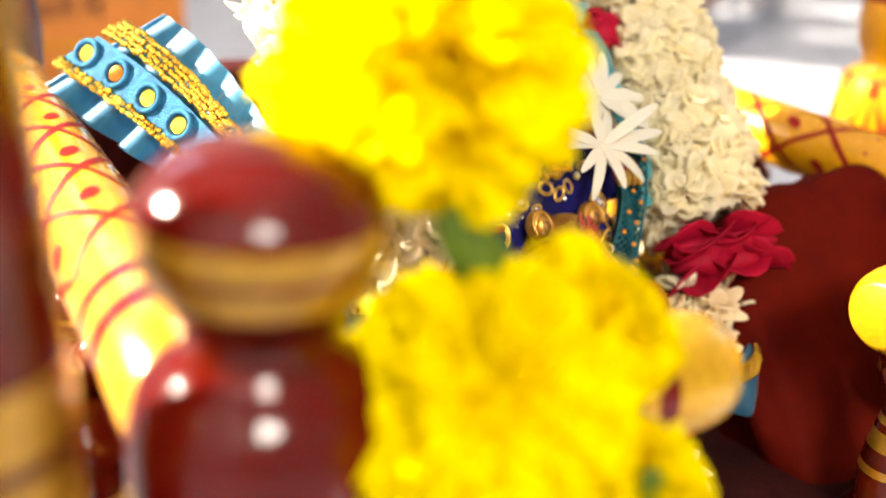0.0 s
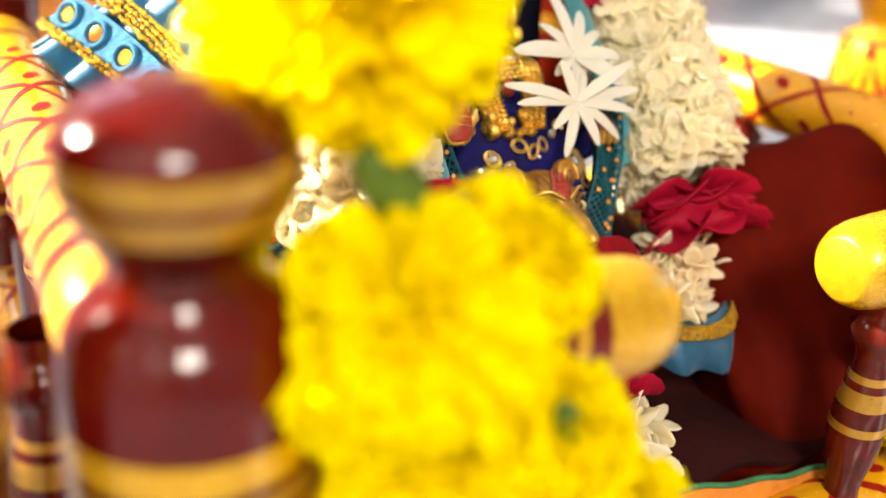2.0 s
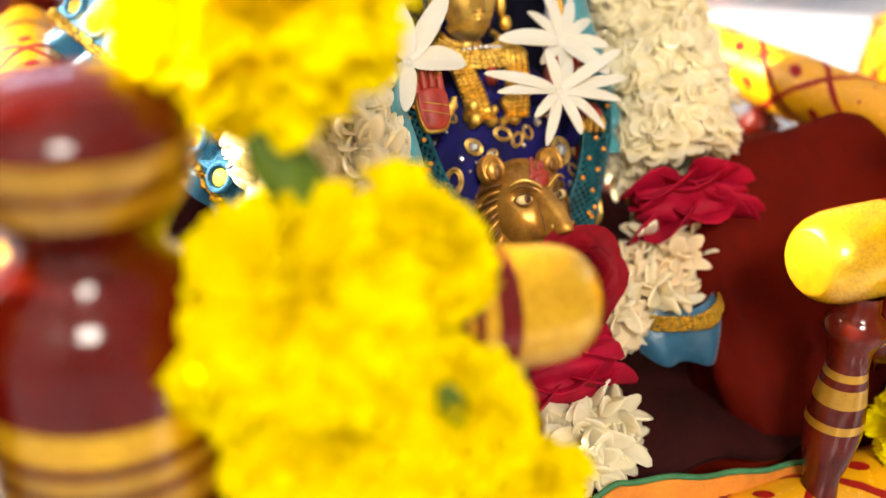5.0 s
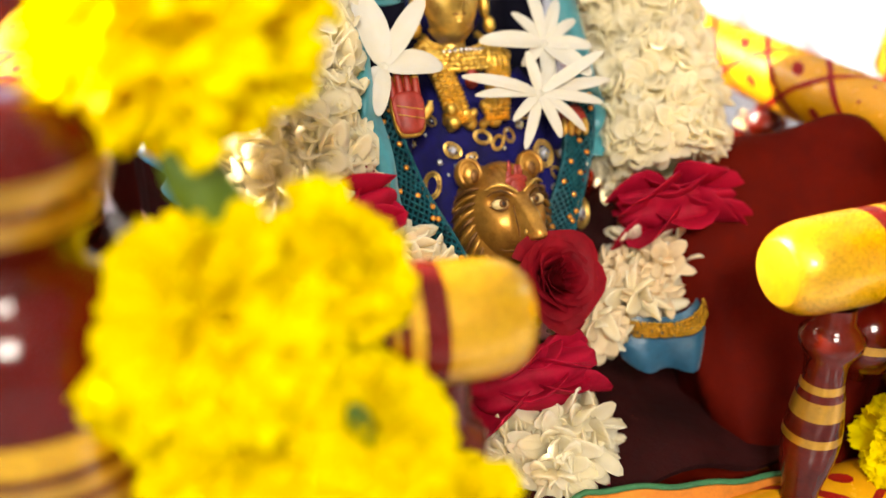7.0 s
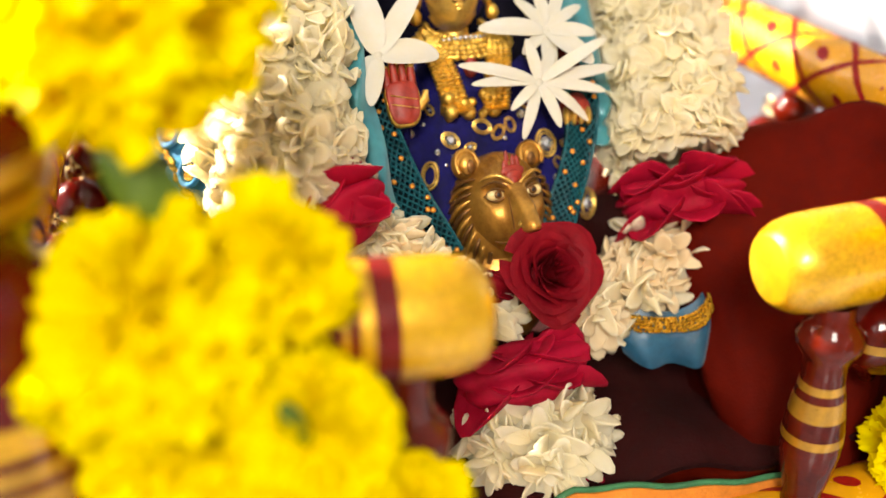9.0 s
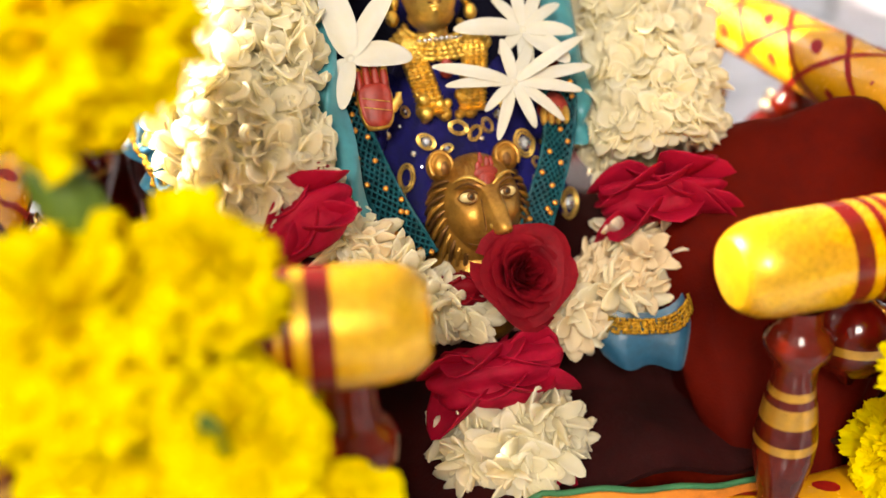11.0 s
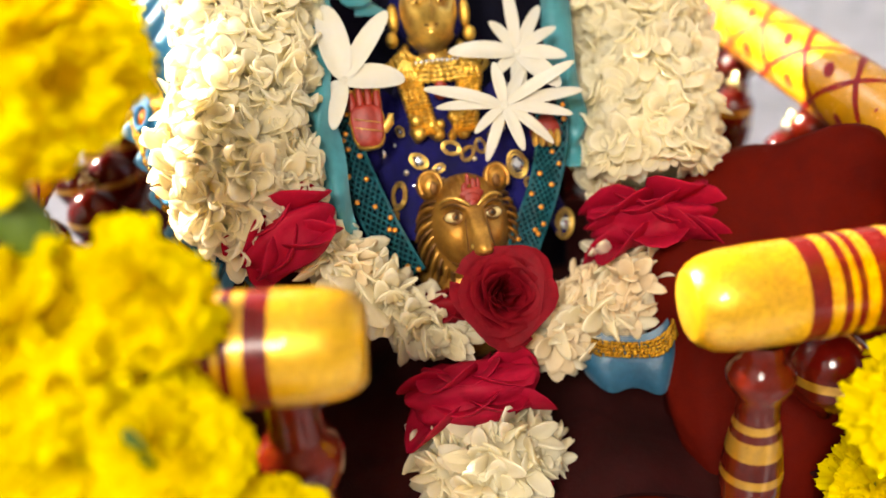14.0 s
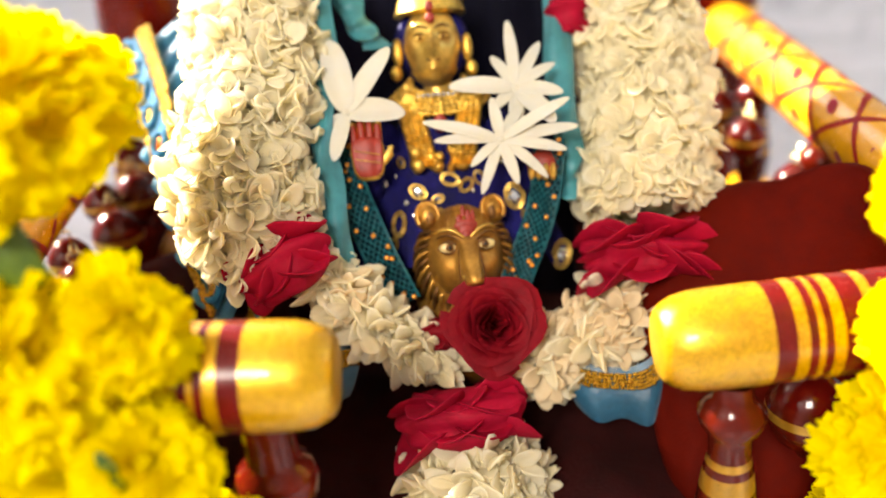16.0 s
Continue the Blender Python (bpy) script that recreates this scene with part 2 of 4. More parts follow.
def aim(at, axis, spin=0.0, scale=1.0):
    """The pose of a thing whose own z points along axis."""
    q = Vector(axis).normalized().to_track_quat("Z", "Y").to_matrix().to_4x4()
    return Matrix.Translation(at) @ q @ Matrix.Rotation(spin, 4, "Z") @ Matrix.Scale(scale, 4)


# ---- floor ----
FLOOR_Z = -0.045
TILE = 0.60
bm = bmesh.new()
bmesh.ops.create_grid(bm, x_segments=1, y_segments=1, size=40)
floor = part("floor", bm, JOINT, at=pose(0.3, 0.5, FLOOR_Z - 0.004))
tagged(floor, "pale grey-white veined marble floor with thin joints", "floor", kind="structure")


# ---- unseen room added round the throne to shape the light ----
PLASTER = principled("white_plaster", (0.78, 0.77, 0.76), 0.85, var=0.06, scale=3, bump=0.2, bump_scale=60)


def box(bm, x0, x1, y0, y1, z0, z1, bev=0.0, mi=0):
    vs = [bm.verts.new((x, y, z)) for x in (x0, x1) for y in (y0, y1) for z in (z0, z1)]
    fs = [bm.faces.new([vs[i] for i in q]) for q in ((0, 1, 3, 2), (4, 6, 7, 5), (0, 4, 5, 1), (2, 3, 7, 6), (0, 2, 6, 4), (1, 5, 7, 3))]
    for f in fs:
        f.material_index = mi
    if bev:
        bmesh.ops.bevel(bm, geom=list({e for f in fs for e in f.edges}), offset=bev, segments=2, affect="EDGES", profile=0.5)
    return bm


X0, X1, Y0, Y1, TOP = -1.30, 3.20, -1.90, 3.40, 2.60


def wall_x(name, x, wins):
    """An unseen wall along y, added with light openings, each (y from, y to, z from, z to)."""
    bm = bmesh.new()
    y = Y0
    for a, c, d, e in wins:
        box(bm, x - .06, x + .06, y, a, FLOOR_Z, TOP)
        box(bm, x - .06, x + .06, a, c, FLOOR_Z, d)
        box(bm, x - .06, x + .06, a, c, e, TOP)
        y = c
    box(bm, x - .06, x + .06, y, Y1, FLOOR_Z, TOP)
    return tagged(part(name, bm, PLASTER, smooth=False), "unseen white plastered wall, added with openings that shape the sunlight", "wall", kind="structure")


def wall_y(name, y, win):
    a, c, d, e = win
    bm = bmesh.new()
    box(bm, X0 + .062, a, y - .06, y + .06, FLOOR_Z, TOP)
    box(bm, c, X1 - .062, y - .06, y + .06, FLOOR_Z, TOP)
    box(bm, a, c, y - .06, y + .06, FLOOR_Z, d)
    box(bm, a, c, y - .06, y + .06, e, TOP)
    return tagged(part(name, bm, PLASTER, smooth=False), "unseen white plastered wall, added with one opening for light", "wall", kind="structure")


# West openings are set so sun strikes the throne and a far floor patch.
wall_x("wall_west", X0, [(1.00, 2.08, 0.93, 1.46), (2.60, 3.30, 1.45, 1.95)])
wall_x("wall_east", X1, [(0.2, 1.4, 0.9, 2.0)])
wall_y("wall_north", Y1, (-0.95, 0.15, 1.3, 2.25))
wall_y("wall_south", Y0, (-0.87, -0.03, 1.45, 2.25))
# Fill lamp added in the south opening to brighten the fronts.
front_fill = new("front_fill", bpy.data.lights.new("front_fill", "AREA"))
front_fill.data.shape, front_fill.data.size, front_fill.data.size_y = "RECTANGLE", 0.80, 0.70
front_fill.data.energy, front_fill.data.color = 14.0, (1.0, 0.97, 0.92)
front_fill.matrix_world = look((-0.45, Y0 - 0.02, 1.86), (0.1, 0.4, 0.3))
tagged(part("ceiling", box(bmesh.new(), X0 - .06, X1 + .06, Y0, Y1 + .06, TOP + .002, TOP + .12), PLASTER, smooth=False), "unseen plastered ceiling, added to keep the sky's light off", "ceiling", kind="structure")


# ---- the lacquered throne ----
RAIL_R = 0.0195
FRONT_Y = 0.215
throne = thing("miniature_throne", "small turned wooden throne lacquered in maroon and gold", "throne", pose(0, 0, 0))


def along(a, b):
    """The pose whose z runs from a to b."""
    a, b = Vector(a), Vector(b)
    return Matrix.Translation(a) @ (b - a).to_track_quat("Z", "Y").to_matrix().to_4x4()


def front_rail(a, b, bands):
    """A barrel-ended rail; a is its free end, bands of maroon paint lie behind it."""
    L = (Vector(b) - Vector(a)).length
    R = RAIL_R
    prof = [(0.0, 0.0, 1), (0.0, 0.0125, 1), (0.0006, 0.0136, 0), (0.003, 0.0158, 0), (0.007, 0.0178, 0), (0.013, 0.0190, 0), (0.024, R, 0)]
    for s0, s1 in bands:
        prof += [(s0, R, 2), (s1, R, 0)]
    prof += [(bands[-1][1] + .004, R, 2), (L, R, 2), (L, 0.0, 2)]
    return part("front_rail", lathe(bmesh.new(), prof, 56), [GOLD_PAINT, YELLOW_END, BAND], throne, "golden yellow barrel-ended rail with maroon bands", along(a, b))


front_rail((0.2085, 0.190, 0.1530), (0.080, 0.195, 0.1580), [(.0296, .0372), (.0416, .0446), (.0468, .0500), (.0535, .0560), (.0590, .0660)])
front_rail((0.3250, 0.2180, 0.1350), (0.455, 0.2225, 0.1370), [(.0385, .0459), (.0504, .0537), (.0560, .0591), (.0635, .0720)])


def spindle(x, y, z0, z1, r=1.0, plain=False):
    """A turned maroon spindle with golden rings, standing from z0 to z1."""
    h = z1 - z0
    if plain:
        rows = [(0.0, .010, 0), (.30, .0122, 0), (.48, .0112, 0), (.60, .0100, 0), (.66, .0112, 0), (.72, .0148, 0), (.78, .0155, 0), (.815, .0138, 0), (.84, .0104, 0), (.86, .0098, 0), (.93, .0094, 0), (1.0, .0096, 0)]
    else:
        rows = [(0.0, .0085, 0), (.06, .0080, 0), (.12, .0085, 0), (.22, .0108, 0), (.32, .0122, 0), (.38, .0124, 1), (.42, .0122, 0), (.50, .0112, 1), (.585, .0100, 0),
                (.62, .0092, 1), (.655, .0086, 0), (.74, .0088, 0), (.775, .0100, 0), (.82, .0128, 0), (.865, .0132, 0), (.905, .0100, 0), (.93, .0080, 0), (1.0, .0076, 0)]
    prof = [(h * a, b * r, c) for a, b, c in rows]
    return part("spindle", lathe(bmesh.new(), prof, 36), [MAROON, GOLD_BAND], throne, "" if plain else "maroon spindle with gold rings", pose(x, y, z0))


spindle(0.3535, 0.2135, 0.018, 0.119)
spindle(0.1808, 0.1905, 0.018, 0.137, plain=True)


def corner_post(x, y, z0=0.0, top=0.238, s=1.0, lift=0.0):
    """A heavy turned post that ends in a round knob."""
    rows = [(z0, .022, 0), (.02, .026, 0), (.05, .030, 0), (.085, .0330, 0), (.111, .0335, 1), (.119, .0335, 0), (.122, .0335, 1), (.1275, .0335, 0), (.1310, .0335, 2), (.1405, .0332, 0), (.1435, .0330, 3),
            (.153, .0326, 3), (.161, .0310, 3), (.166, .0288, 3), (.171, .0240, 3), (.175, .0200, 0), (.178, .0190, 0), (.183, .0205, 0), (.189, .0238, 0), (.1925, .0262, 1), (.199, .0282, 0), (.2020, .0288, 1), (.2085, .0286, 3),
            (.212, .0276, 3), (.2155, .0252, 3), (.2190, .0212, 3), (.2215, .0160, 3), (.2232, .0090, 3), (.2238, 0.0, 3)]
    prof = [(a + (lift if a > 0.03 else 0), b * s, c) for a, b, c in rows]
    return part("corner_post", lathe(bmesh.new(), prof, 64), [MAROON, GOLD_BAND, GOLD_PAINT, RED_LACQ], throne, "glossy maroon post with gold bands and round knob", pose(x, y, 0))


corner_post(0.063, 0.195, lift=0.014)
corner_post(0.474, 0.226)


def rail_pattern(rail, r, y0, y1, step, phase=0.5):
    """Hand-painted red crossings and dots on a round rail that runs along its own z."""
    bm = bmesh.new()
    rng = random.Random(5)

    def on(z, a, lift=0.0003):
        return Vector(((r + lift) * math.cos(a), (r + lift) * math.sin(a), z))

    def stroke(z0, a0, z1, a1, w):
        n = 10
        off = [rng.uniform(-0.0006, 0.0006) for _ in range(n + 1)]
        prev = None
        for i in range(n + 1):
            f = i / n
            z, a = z0 + (z1 - z0) * f + off[i], a0 + (a1 - a0) * f
            ww = w * rng.uniform(0.8, 1.2) / 2
            dz, da = z1 - z0, (a1 - a0) * r
            L = math.hypot(dz, da)
            pz, pa = -da / L * ww, dz / L * ww / r
            cur = (bm.verts.new(on(z + pz, a + pa)), bm.verts.new(on(z - pz, a - pa)))
            if prev:
                bm.faces.new((prev[0], prev[1], cur[1], cur[0]))
            prev = cur

    n = max(1, round((y1 - y0) / step))
    step = (y1 - y0) / n
    k = 3
    for i in range(n):
        z = y0 + i * step
        for j in range(k):
            a = 2 * math.pi * j / k + phase
            b = a + 2 * math.pi / k
            stroke(z, a, z + step, b, 0.0034)
            stroke(z, b, z + step, a, 0.0034)
            for zz, aa in ((z + step * 0.5, a), (z + step * (0.94 if i < n - 1 else 0.86), (a + b) / 2)):
                zz, aa, big = zz + rng.uniform(-.003, .003), aa + rng.uniform(-.12, .12), rng.uniform(.8, 1.15)
                c = bm.verts.new(on(zz, aa))
                ring = [bm.verts.new(on(zz + 0.0058 * big * math.cos(t), aa + 0.0040 * big * math.sin(t + .5) / r)) for t in (2 * math.pi * q / 10 for q in range(10))]
                for q in range(10):
                    bm.faces.new((c, ring[q], ring[(q + 1) % 10]))
    for z in (y0, y1):
        stroke(z, 0, z, 2 * math.pi - 0.001, 0.0024)
    return part("painted_pattern", bm, RED_LINE, rail, "red hand-painted crossings and dots")


def side_rail(a, b, r, p0, p1, phase=0.5):
    L = (Vector(b) - Vector(a)).length
    prof = [(0, 0, 1), (0, r * 0.9, 0), (0.004, r, 0), (0.030, r, 1), (0.040, r, 0), (0.050, r, 1), (0.058, r, 0), (L - 0.075, r, 2), (L - 0.06, r, 0), (L - 0.03, r * 1.02, 0), (L - 0.012, r * 0.9, 0), (L - 0.003, r * 0.55, 0), (L, 0, 0)]
    rail = part("side_rail", lathe(bmesh.new(), prof, 48), [YELLOW, BAND, GOLD_BAND], throne, "yellow lacquered rail painted with red crossings", along(a, b))
    rail_pattern(rail, r, p0, p1, 0.056, phase)
    return rail


side_rail((0.052, 0.215, 0.160), (0.042, 0.60, 0.160), 0.0195, 0.07, 0.28)
side_rail((0.472, 0.24, 0.143), (0.464, 0.62, 0.145), 0.0195, 0.098, 0.322, -0.09)
side_rail((0.034, 0.24, 0.022), (0.030, 0.60, 0.022), 0.0190, 0.06, 0.30)
side_rail((0.478, 0.24, 0.022), (0.480, 0.60, 0.022), 0.0190, 0.06, 0.30)
for x, zt in ((0.030, 0.141), (0.470, 0.126)):
    for y in ((0.27, 0.55) if x < 0.2 else (0.305, 0.43, 0.55)):
        spindle(x, y, 0.036, zt, 1.25 if y < 0.28 else 1.0)


def rear_post(x, y):
    rows = [(0.0, .024, 0), (.05, .030, 0), (.10, .033, 0), (.140, .0330, 1), (.152, .0325, 0), (.18, .0340, 0), (.22, .030, 0), (.27, .026, 0), (.29, .018, 0), (.31, .024, 0), (.33, .020, 0), (.345, 0.0, 0)]
    return part("rear_post", lathe(bmesh.new(), rows, 40), [MAROON, GOLD_BAND], throne, "tall maroon post with a gold band", pose(x, y, 0))


rear_post(0.036, 0.645)


def stair_post(x, y):
    """A slim turned post that stands on the floor beside the throne."""
    ob = thing("turned_post", "slim maroon turned post with gold bands on the floor", "post", pose(x, y, FLOOR_Z))
    rows = [(0, 0, 0), (0, .026, 0), (.02, .027, 0), (.03, .020, 0), (.10, .017, 0), (.17, .020, 0), (.205, .0225, 1), (.226, .0232, 0), (.230, .0232, 1), (.246, .0228, 0), (.29, .0205, 0), (.34, .0185, 0), (.39, .0200, 0), (.405, .0225, 1), (.415, .0225, 0), (.43, .018, 0), (.445, .008, 0), (.447, 0, 0)]
    part("shaft", lathe(bmesh.new(), rows, 44), [MAROON, GOLD_BAND], ob)


stair_post(-0.003, 0.190)
rear_post(0.470, 0.655)


part("seat_board", box(bmesh.new(), 0.05, 0.465, 0.240, 0.64, 0.0, 0.016, 0.003), MAROON, throne)
base = part("front_base_rail", lathe(bmesh.new(), [(0, 0, 0), (0, 0.018, 0), (0.41, 0.018, 0), (0.41, 0, 0)], 40), YELLOW, throne, "yellow base rail painted with red crossings", along((0.064, 0.195, 0.004), (0.473, 0.226, 0.004)))
rail_pattern(base, 0.018, 0.03, 0.38, 0.056)
for x, y in ((0.063, 0.195), (0.474, 0.226), (0.036, 0.645), (0.470, 0.655)):
    part("foot", lathe(bmesh.new(), [(FLOOR_Z, 0, 0), (FLOOR_Z, 0.016, 0), (FLOOR_Z + 0.012, 0.022, 0), (-0.012, 0.018, 0), (0.002, 0.022, 0), (0.002, 0, 0)], 28), MAROON, throne, "", pose(x, y, 0))


def vase_stand(x, y):
    """A tall turned yellow stand on the floor, its base painted with red points."""
    ob = thing("turned_stand", "tall yellow turned wooden stand painted with red points", "stand", pose(x, y, 0))
    z = 0.128
    part("pedestal", lathe(bmesh.new(), [(FLOOR_Z, 0, 0), (FLOOR_Z, .040, 0), (FLOOR_Z + .02, .040, 1), (FLOOR_Z + .03, .026, 1), (.06, .022, 1), (z - .012, .030, 1), (z, .030, 1), (z, 0, 1)], 40), [YELLOW, RED_LINE], ob)
    rows = [(0, 0, 0), (0, .0355, 1), (.0020, .0360, 0), (.026, .0350, 0), (.038, .0320, 1), (.0400, .0312, 0), (.046, .0225, 0), (.049, .0220, 0), (.062, .0280, 0), (.078, .0305, 0), (.090, .0302, 1), (.115, .0280, 1), (.135, .0200, 1), (.148, .008, 1), (.150, 0, 1)]
    f = part("bulb", lathe(bmesh.new(), rows, 44), [YELLOW, RED_LINE], ob, "yellow bulb with a red cap", pose(0, 0, z))
    bm = bmesh.new()
    for k in range(9):
        a = 2 * math.pi * k / 9
        for s in (-1, 0, 1):
            b = a + s * 0.33
            pts = [((.0363 - .004 * q) * math.cos(a + (b - a) * (1 - q)), (.0363 - .004 * q) * math.sin(a + (b - a) * (1 - q)), .003 + .035 * q) for q in (0, .25, .5, .75, 1)]
            tube(bm, pts, 0.0015, 5)
    part("painted_points", bm, RED_LINE, f)


vase_stand(0.602, 0.440)

# low maroon rail along the throne's side, under the painted arm
bm = bmesh.new()
lathe(bm, [(0, 0, 0), (0, .012, 0), (.05, .016, 0), (.10, .013, 0), (.20, .018, 0), (.30, .013, 0), (.40, .016, 0), (.43, .012, 0), (.43, 0, 0)], 28)
part("low_rail", bm, MAROON, throne, "", along((0.052, 0.210, 0.062), (0.040, 0.640, 0.062)))



# ---- cushions and cloths on the seat ----
def pillow(name, half, m, mat, label, category, puff=0.55, wrinkle=0.004, taper=0.0):
    """A soft stuffed cushion: a rounded box with slack folds."""
    bm = bmesh.new()
    bmesh.ops.create_uvsphere(bm, u_segments=72, v_segments=40, radius=1)
    for v in bm.verts:
        p = v.co.copy()
        q = Vector([math.copysign(abs(c) ** puff, c) for c in p])
        w = noise.noise(q * 1.7) * wrinkle + noise.noise(q * 4.5 + Vector((3, 1, 2))) * wrinkle * 0.4
        x = -1 + (q.x + 1) * (1 - taper * max(0, -q.z + .1) ** .8)
        crease = 1 - .10 * math.exp(-((q.z - .05 - .25 * q.x) / .07) ** 2) if taper else 1
        v.co = Vector((x * half[0], q.y * half[1] * crease, q.z * half[2])) + p * w
    ob = part(name, bm, mat, at=m)
    return tagged(ob, label, category)


DARK_RED = principled("dark_red_cloth", (0.06, 0.004, 0.003), 0.75, var=0.25, scale=25, bump=0.3, bump_scale=600, spec=0.15)
pillow("bolster_cushion", (0.070, 0.036, 0.086), pose(0.412, 0.299, 0.066, -38, -14, -6), RED_CLOTH, "plump brick-red cloth cushion leaning beside the idol", "cushion", 0.5, 0.006, 0.55)
# Both left cushions stand where they keep a sun patch off the seat.
pillow("bolster_cushion", (0.048, 0.032, 0.060), pose(0.116, 0.345, 0.060, -26, 10, 8), DARK_CLOTH, "low dark red cloth cushion, also set to block sun on the seat", "cushion", 0.55)
pillow("bolster_cushion", (0.042, 0.022, 0.086), pose(0.137, 0.428, 0.102, -12, 0, 10), DARK_CLOTH, "dark red cloth cushion added to block sun, half hidden by garlands", "cushion", 0.55)

pillow("back_bolster", (0.165, 0.034, 0.078), pose(0.235, 0.595, 0.085), DARK_RED, "long dark red cloth bolster along the throne back", "cushion", 0.5)

bm = bmesh.new()
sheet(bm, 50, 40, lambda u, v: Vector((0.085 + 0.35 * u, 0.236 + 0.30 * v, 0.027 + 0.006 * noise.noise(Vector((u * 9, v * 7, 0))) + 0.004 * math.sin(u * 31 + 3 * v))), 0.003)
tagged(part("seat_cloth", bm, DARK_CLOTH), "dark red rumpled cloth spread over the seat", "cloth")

# orange cloth with its green hem, hanging over the front edge
cloth = thing("front_cloth", "orange cloth with a green hem over the seat front", "cloth")


def hem_line(u):
    x = 0.240 + 0.135 * u
    return Vector((x, 0.2275 + 0.001 * math.sin(u * 8), 0.0385 - 0.020 * u - 0.012 * max(0, 0.12 - u) * 8 + 0.0008 * math.sin(u * 25)))


part("panel", sheet(bmesh.new(), 40, 10, lambda u, v: hem_line(u) + Vector((0, -0.001 - 0.006 * v, -0.034 * v)) + Vector((0, 0.0015 * math.sin(u * 40) * v, 0)), 0.0012), ORANGE_CLOTH, cloth)
bm = bmesh.new()
tube(bm, [hem_line(i / 40) + Vector((0, 0, 0.0006)) for i in range(41)], 0.0014, 8)
part("hem", bm, GREEN_HEM, cloth, "green piped hem")


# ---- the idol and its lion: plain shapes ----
# Darker brass: features drawn on the faces, and crease shade put into colour.
BRASS_LINE_SHADE = principled("line_and_crease_shade_brass", (0.20, 0.09, 0.025), 0.45, metal=0.7, var=0.3, scale=150, bump=0.3)
def idol():
    bm = bmesh.new()
    lean = pose(0.251, 0.380, 0.148, -24, 0, 0)
    # 0 brass, 1 velvet dark, 2 vermilion, 3 gilt, 4 dark lines that draw eyes, brows and mouth
    lathe(bm, [(-.055, 0, 1), (-.055, .022, 1), (-.030, .024, 1), (-.010, .0235, 1), (.018, .0250, 1), (.030, .019, 1), (.037, .0075, 0), (.046, .0070, 0), (.046, 0, 0)], 32, lean)
    # head
    hd = lean @ pose(-0.001, -0.007, 0.0605)
    vs = ball(bm, (0, 0, 0), (.0148, .0165, .0205), hd, 0, 36, 28)
    inv = hd.inverted()
    for v in vs:
        p = inv @ v.co
        x, z = p.x, p.z
        if p.y < 0:
            taper = 1 - 0.32 * max(0, -z / .0225) ** 1.5
            p.x *= taper
            nose = .0072 * math.exp(-(x / .0026) ** 2) * max(0, 1 - abs(z + .002) / .0075) * (1.25 - (z + .002) / .012)
            brow = .0012 * math.exp(-((abs(x) - .006) / .004) ** 2) * math.exp(-((z - .0065) / .0018) ** 2)
            sock = -.0034 * math.exp(-((abs(x) - .0062) / .003) ** 2) * math.exp(-((z - .0025) / .0026) ** 2)
            lip = .0034 * math.exp(-(x / .0042) ** 2) * (math.exp(-((z + .0098) / .0012) ** 2) + math.exp(-((z + .0126) / .0013) ** 2))
            chin = .0014 * math.exp(-(x / .005) ** 2) * math.exp(-((z + .018) / .003) ** 2)
            p.y -= nose + brow + sock + lip + chin
        v.co = hd @ p
    ball(bm, (0, -.0160, .0118), (.0026, .0014, .0026), hd, 2, 14, 8)
    ball(bm, (0, -.0152, .0175), (.0022, .0014, .0030), hd, 2, 14, 8)
    for s in (-1, 1):
        ball(bm, (s * .0058, -.0139, .0026), (.0036, .0012, .0011), hd, 0, 14, 8)
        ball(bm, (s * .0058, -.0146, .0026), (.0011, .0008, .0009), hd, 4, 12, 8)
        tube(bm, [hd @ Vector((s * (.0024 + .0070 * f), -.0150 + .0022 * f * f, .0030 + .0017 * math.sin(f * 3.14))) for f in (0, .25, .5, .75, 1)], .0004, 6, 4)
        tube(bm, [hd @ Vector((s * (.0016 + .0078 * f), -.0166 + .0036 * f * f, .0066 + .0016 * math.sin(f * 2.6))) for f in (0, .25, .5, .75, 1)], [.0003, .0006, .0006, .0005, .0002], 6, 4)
        ball(bm, (s * .0175, -.002, -.002), (.0030, .004, .0075), hd, 3, 14, 8)
        ball(bm, (s * .0190, -.003, -.0125), (.0032, .0032, .0042), hd, 3, 14, 8)
    tube(bm, [hd @ Vector(q) for q in ((0, -.0160, .0060), (0, -.0180, .0015), (0, -.0205, -.0038), (0, -.0178, -.0056))], [.0010, .0013, .0018, .0010], 10, 0)
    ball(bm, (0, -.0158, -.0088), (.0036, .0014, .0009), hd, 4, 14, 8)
    ball(bm, (0, -.0152, -.0106), (.0030, .0016, .0010), hd, 0, 14, 8)
    # crown and hair
    lathe(bm, [(.0150, .0150, 3), (.0165, .0185, 3), (.0200, .0175, 3), (.026, .0150, 3), (.034, .0165, 3), (.040, .008, 3), (.048, 0, 3)], 28, hd @ pose(0, .003, 0))
    ball(bm, (0, .006, .002), (.0195, .015, .021), hd, 1, 22, 14)
    # arms
    for s in (-1, 1):
        sh = lean @ Vector((s * .025, -.002, .020))
        el = lean @ Vector((s * .039, -.010, -.010))
        tube(bm, spline([sh, (sh + el) / 2 + Vector((s * .004, 0, 0)), el], 8), [.010] * 4 + [.009] * 5, 12, 1)
        hnd = Vector((.2155, .362, .158)) if s < 0 else Vector((.297, .356, .156))
        tube(bm, spline([el, (el + hnd) / 2 + Vector((0, -.004, -.004)), hnd], 8), .0062, 12, 1)
    # raised open palm
    pm = pose(.2149, .3480, .1690, -28, 0, 4)
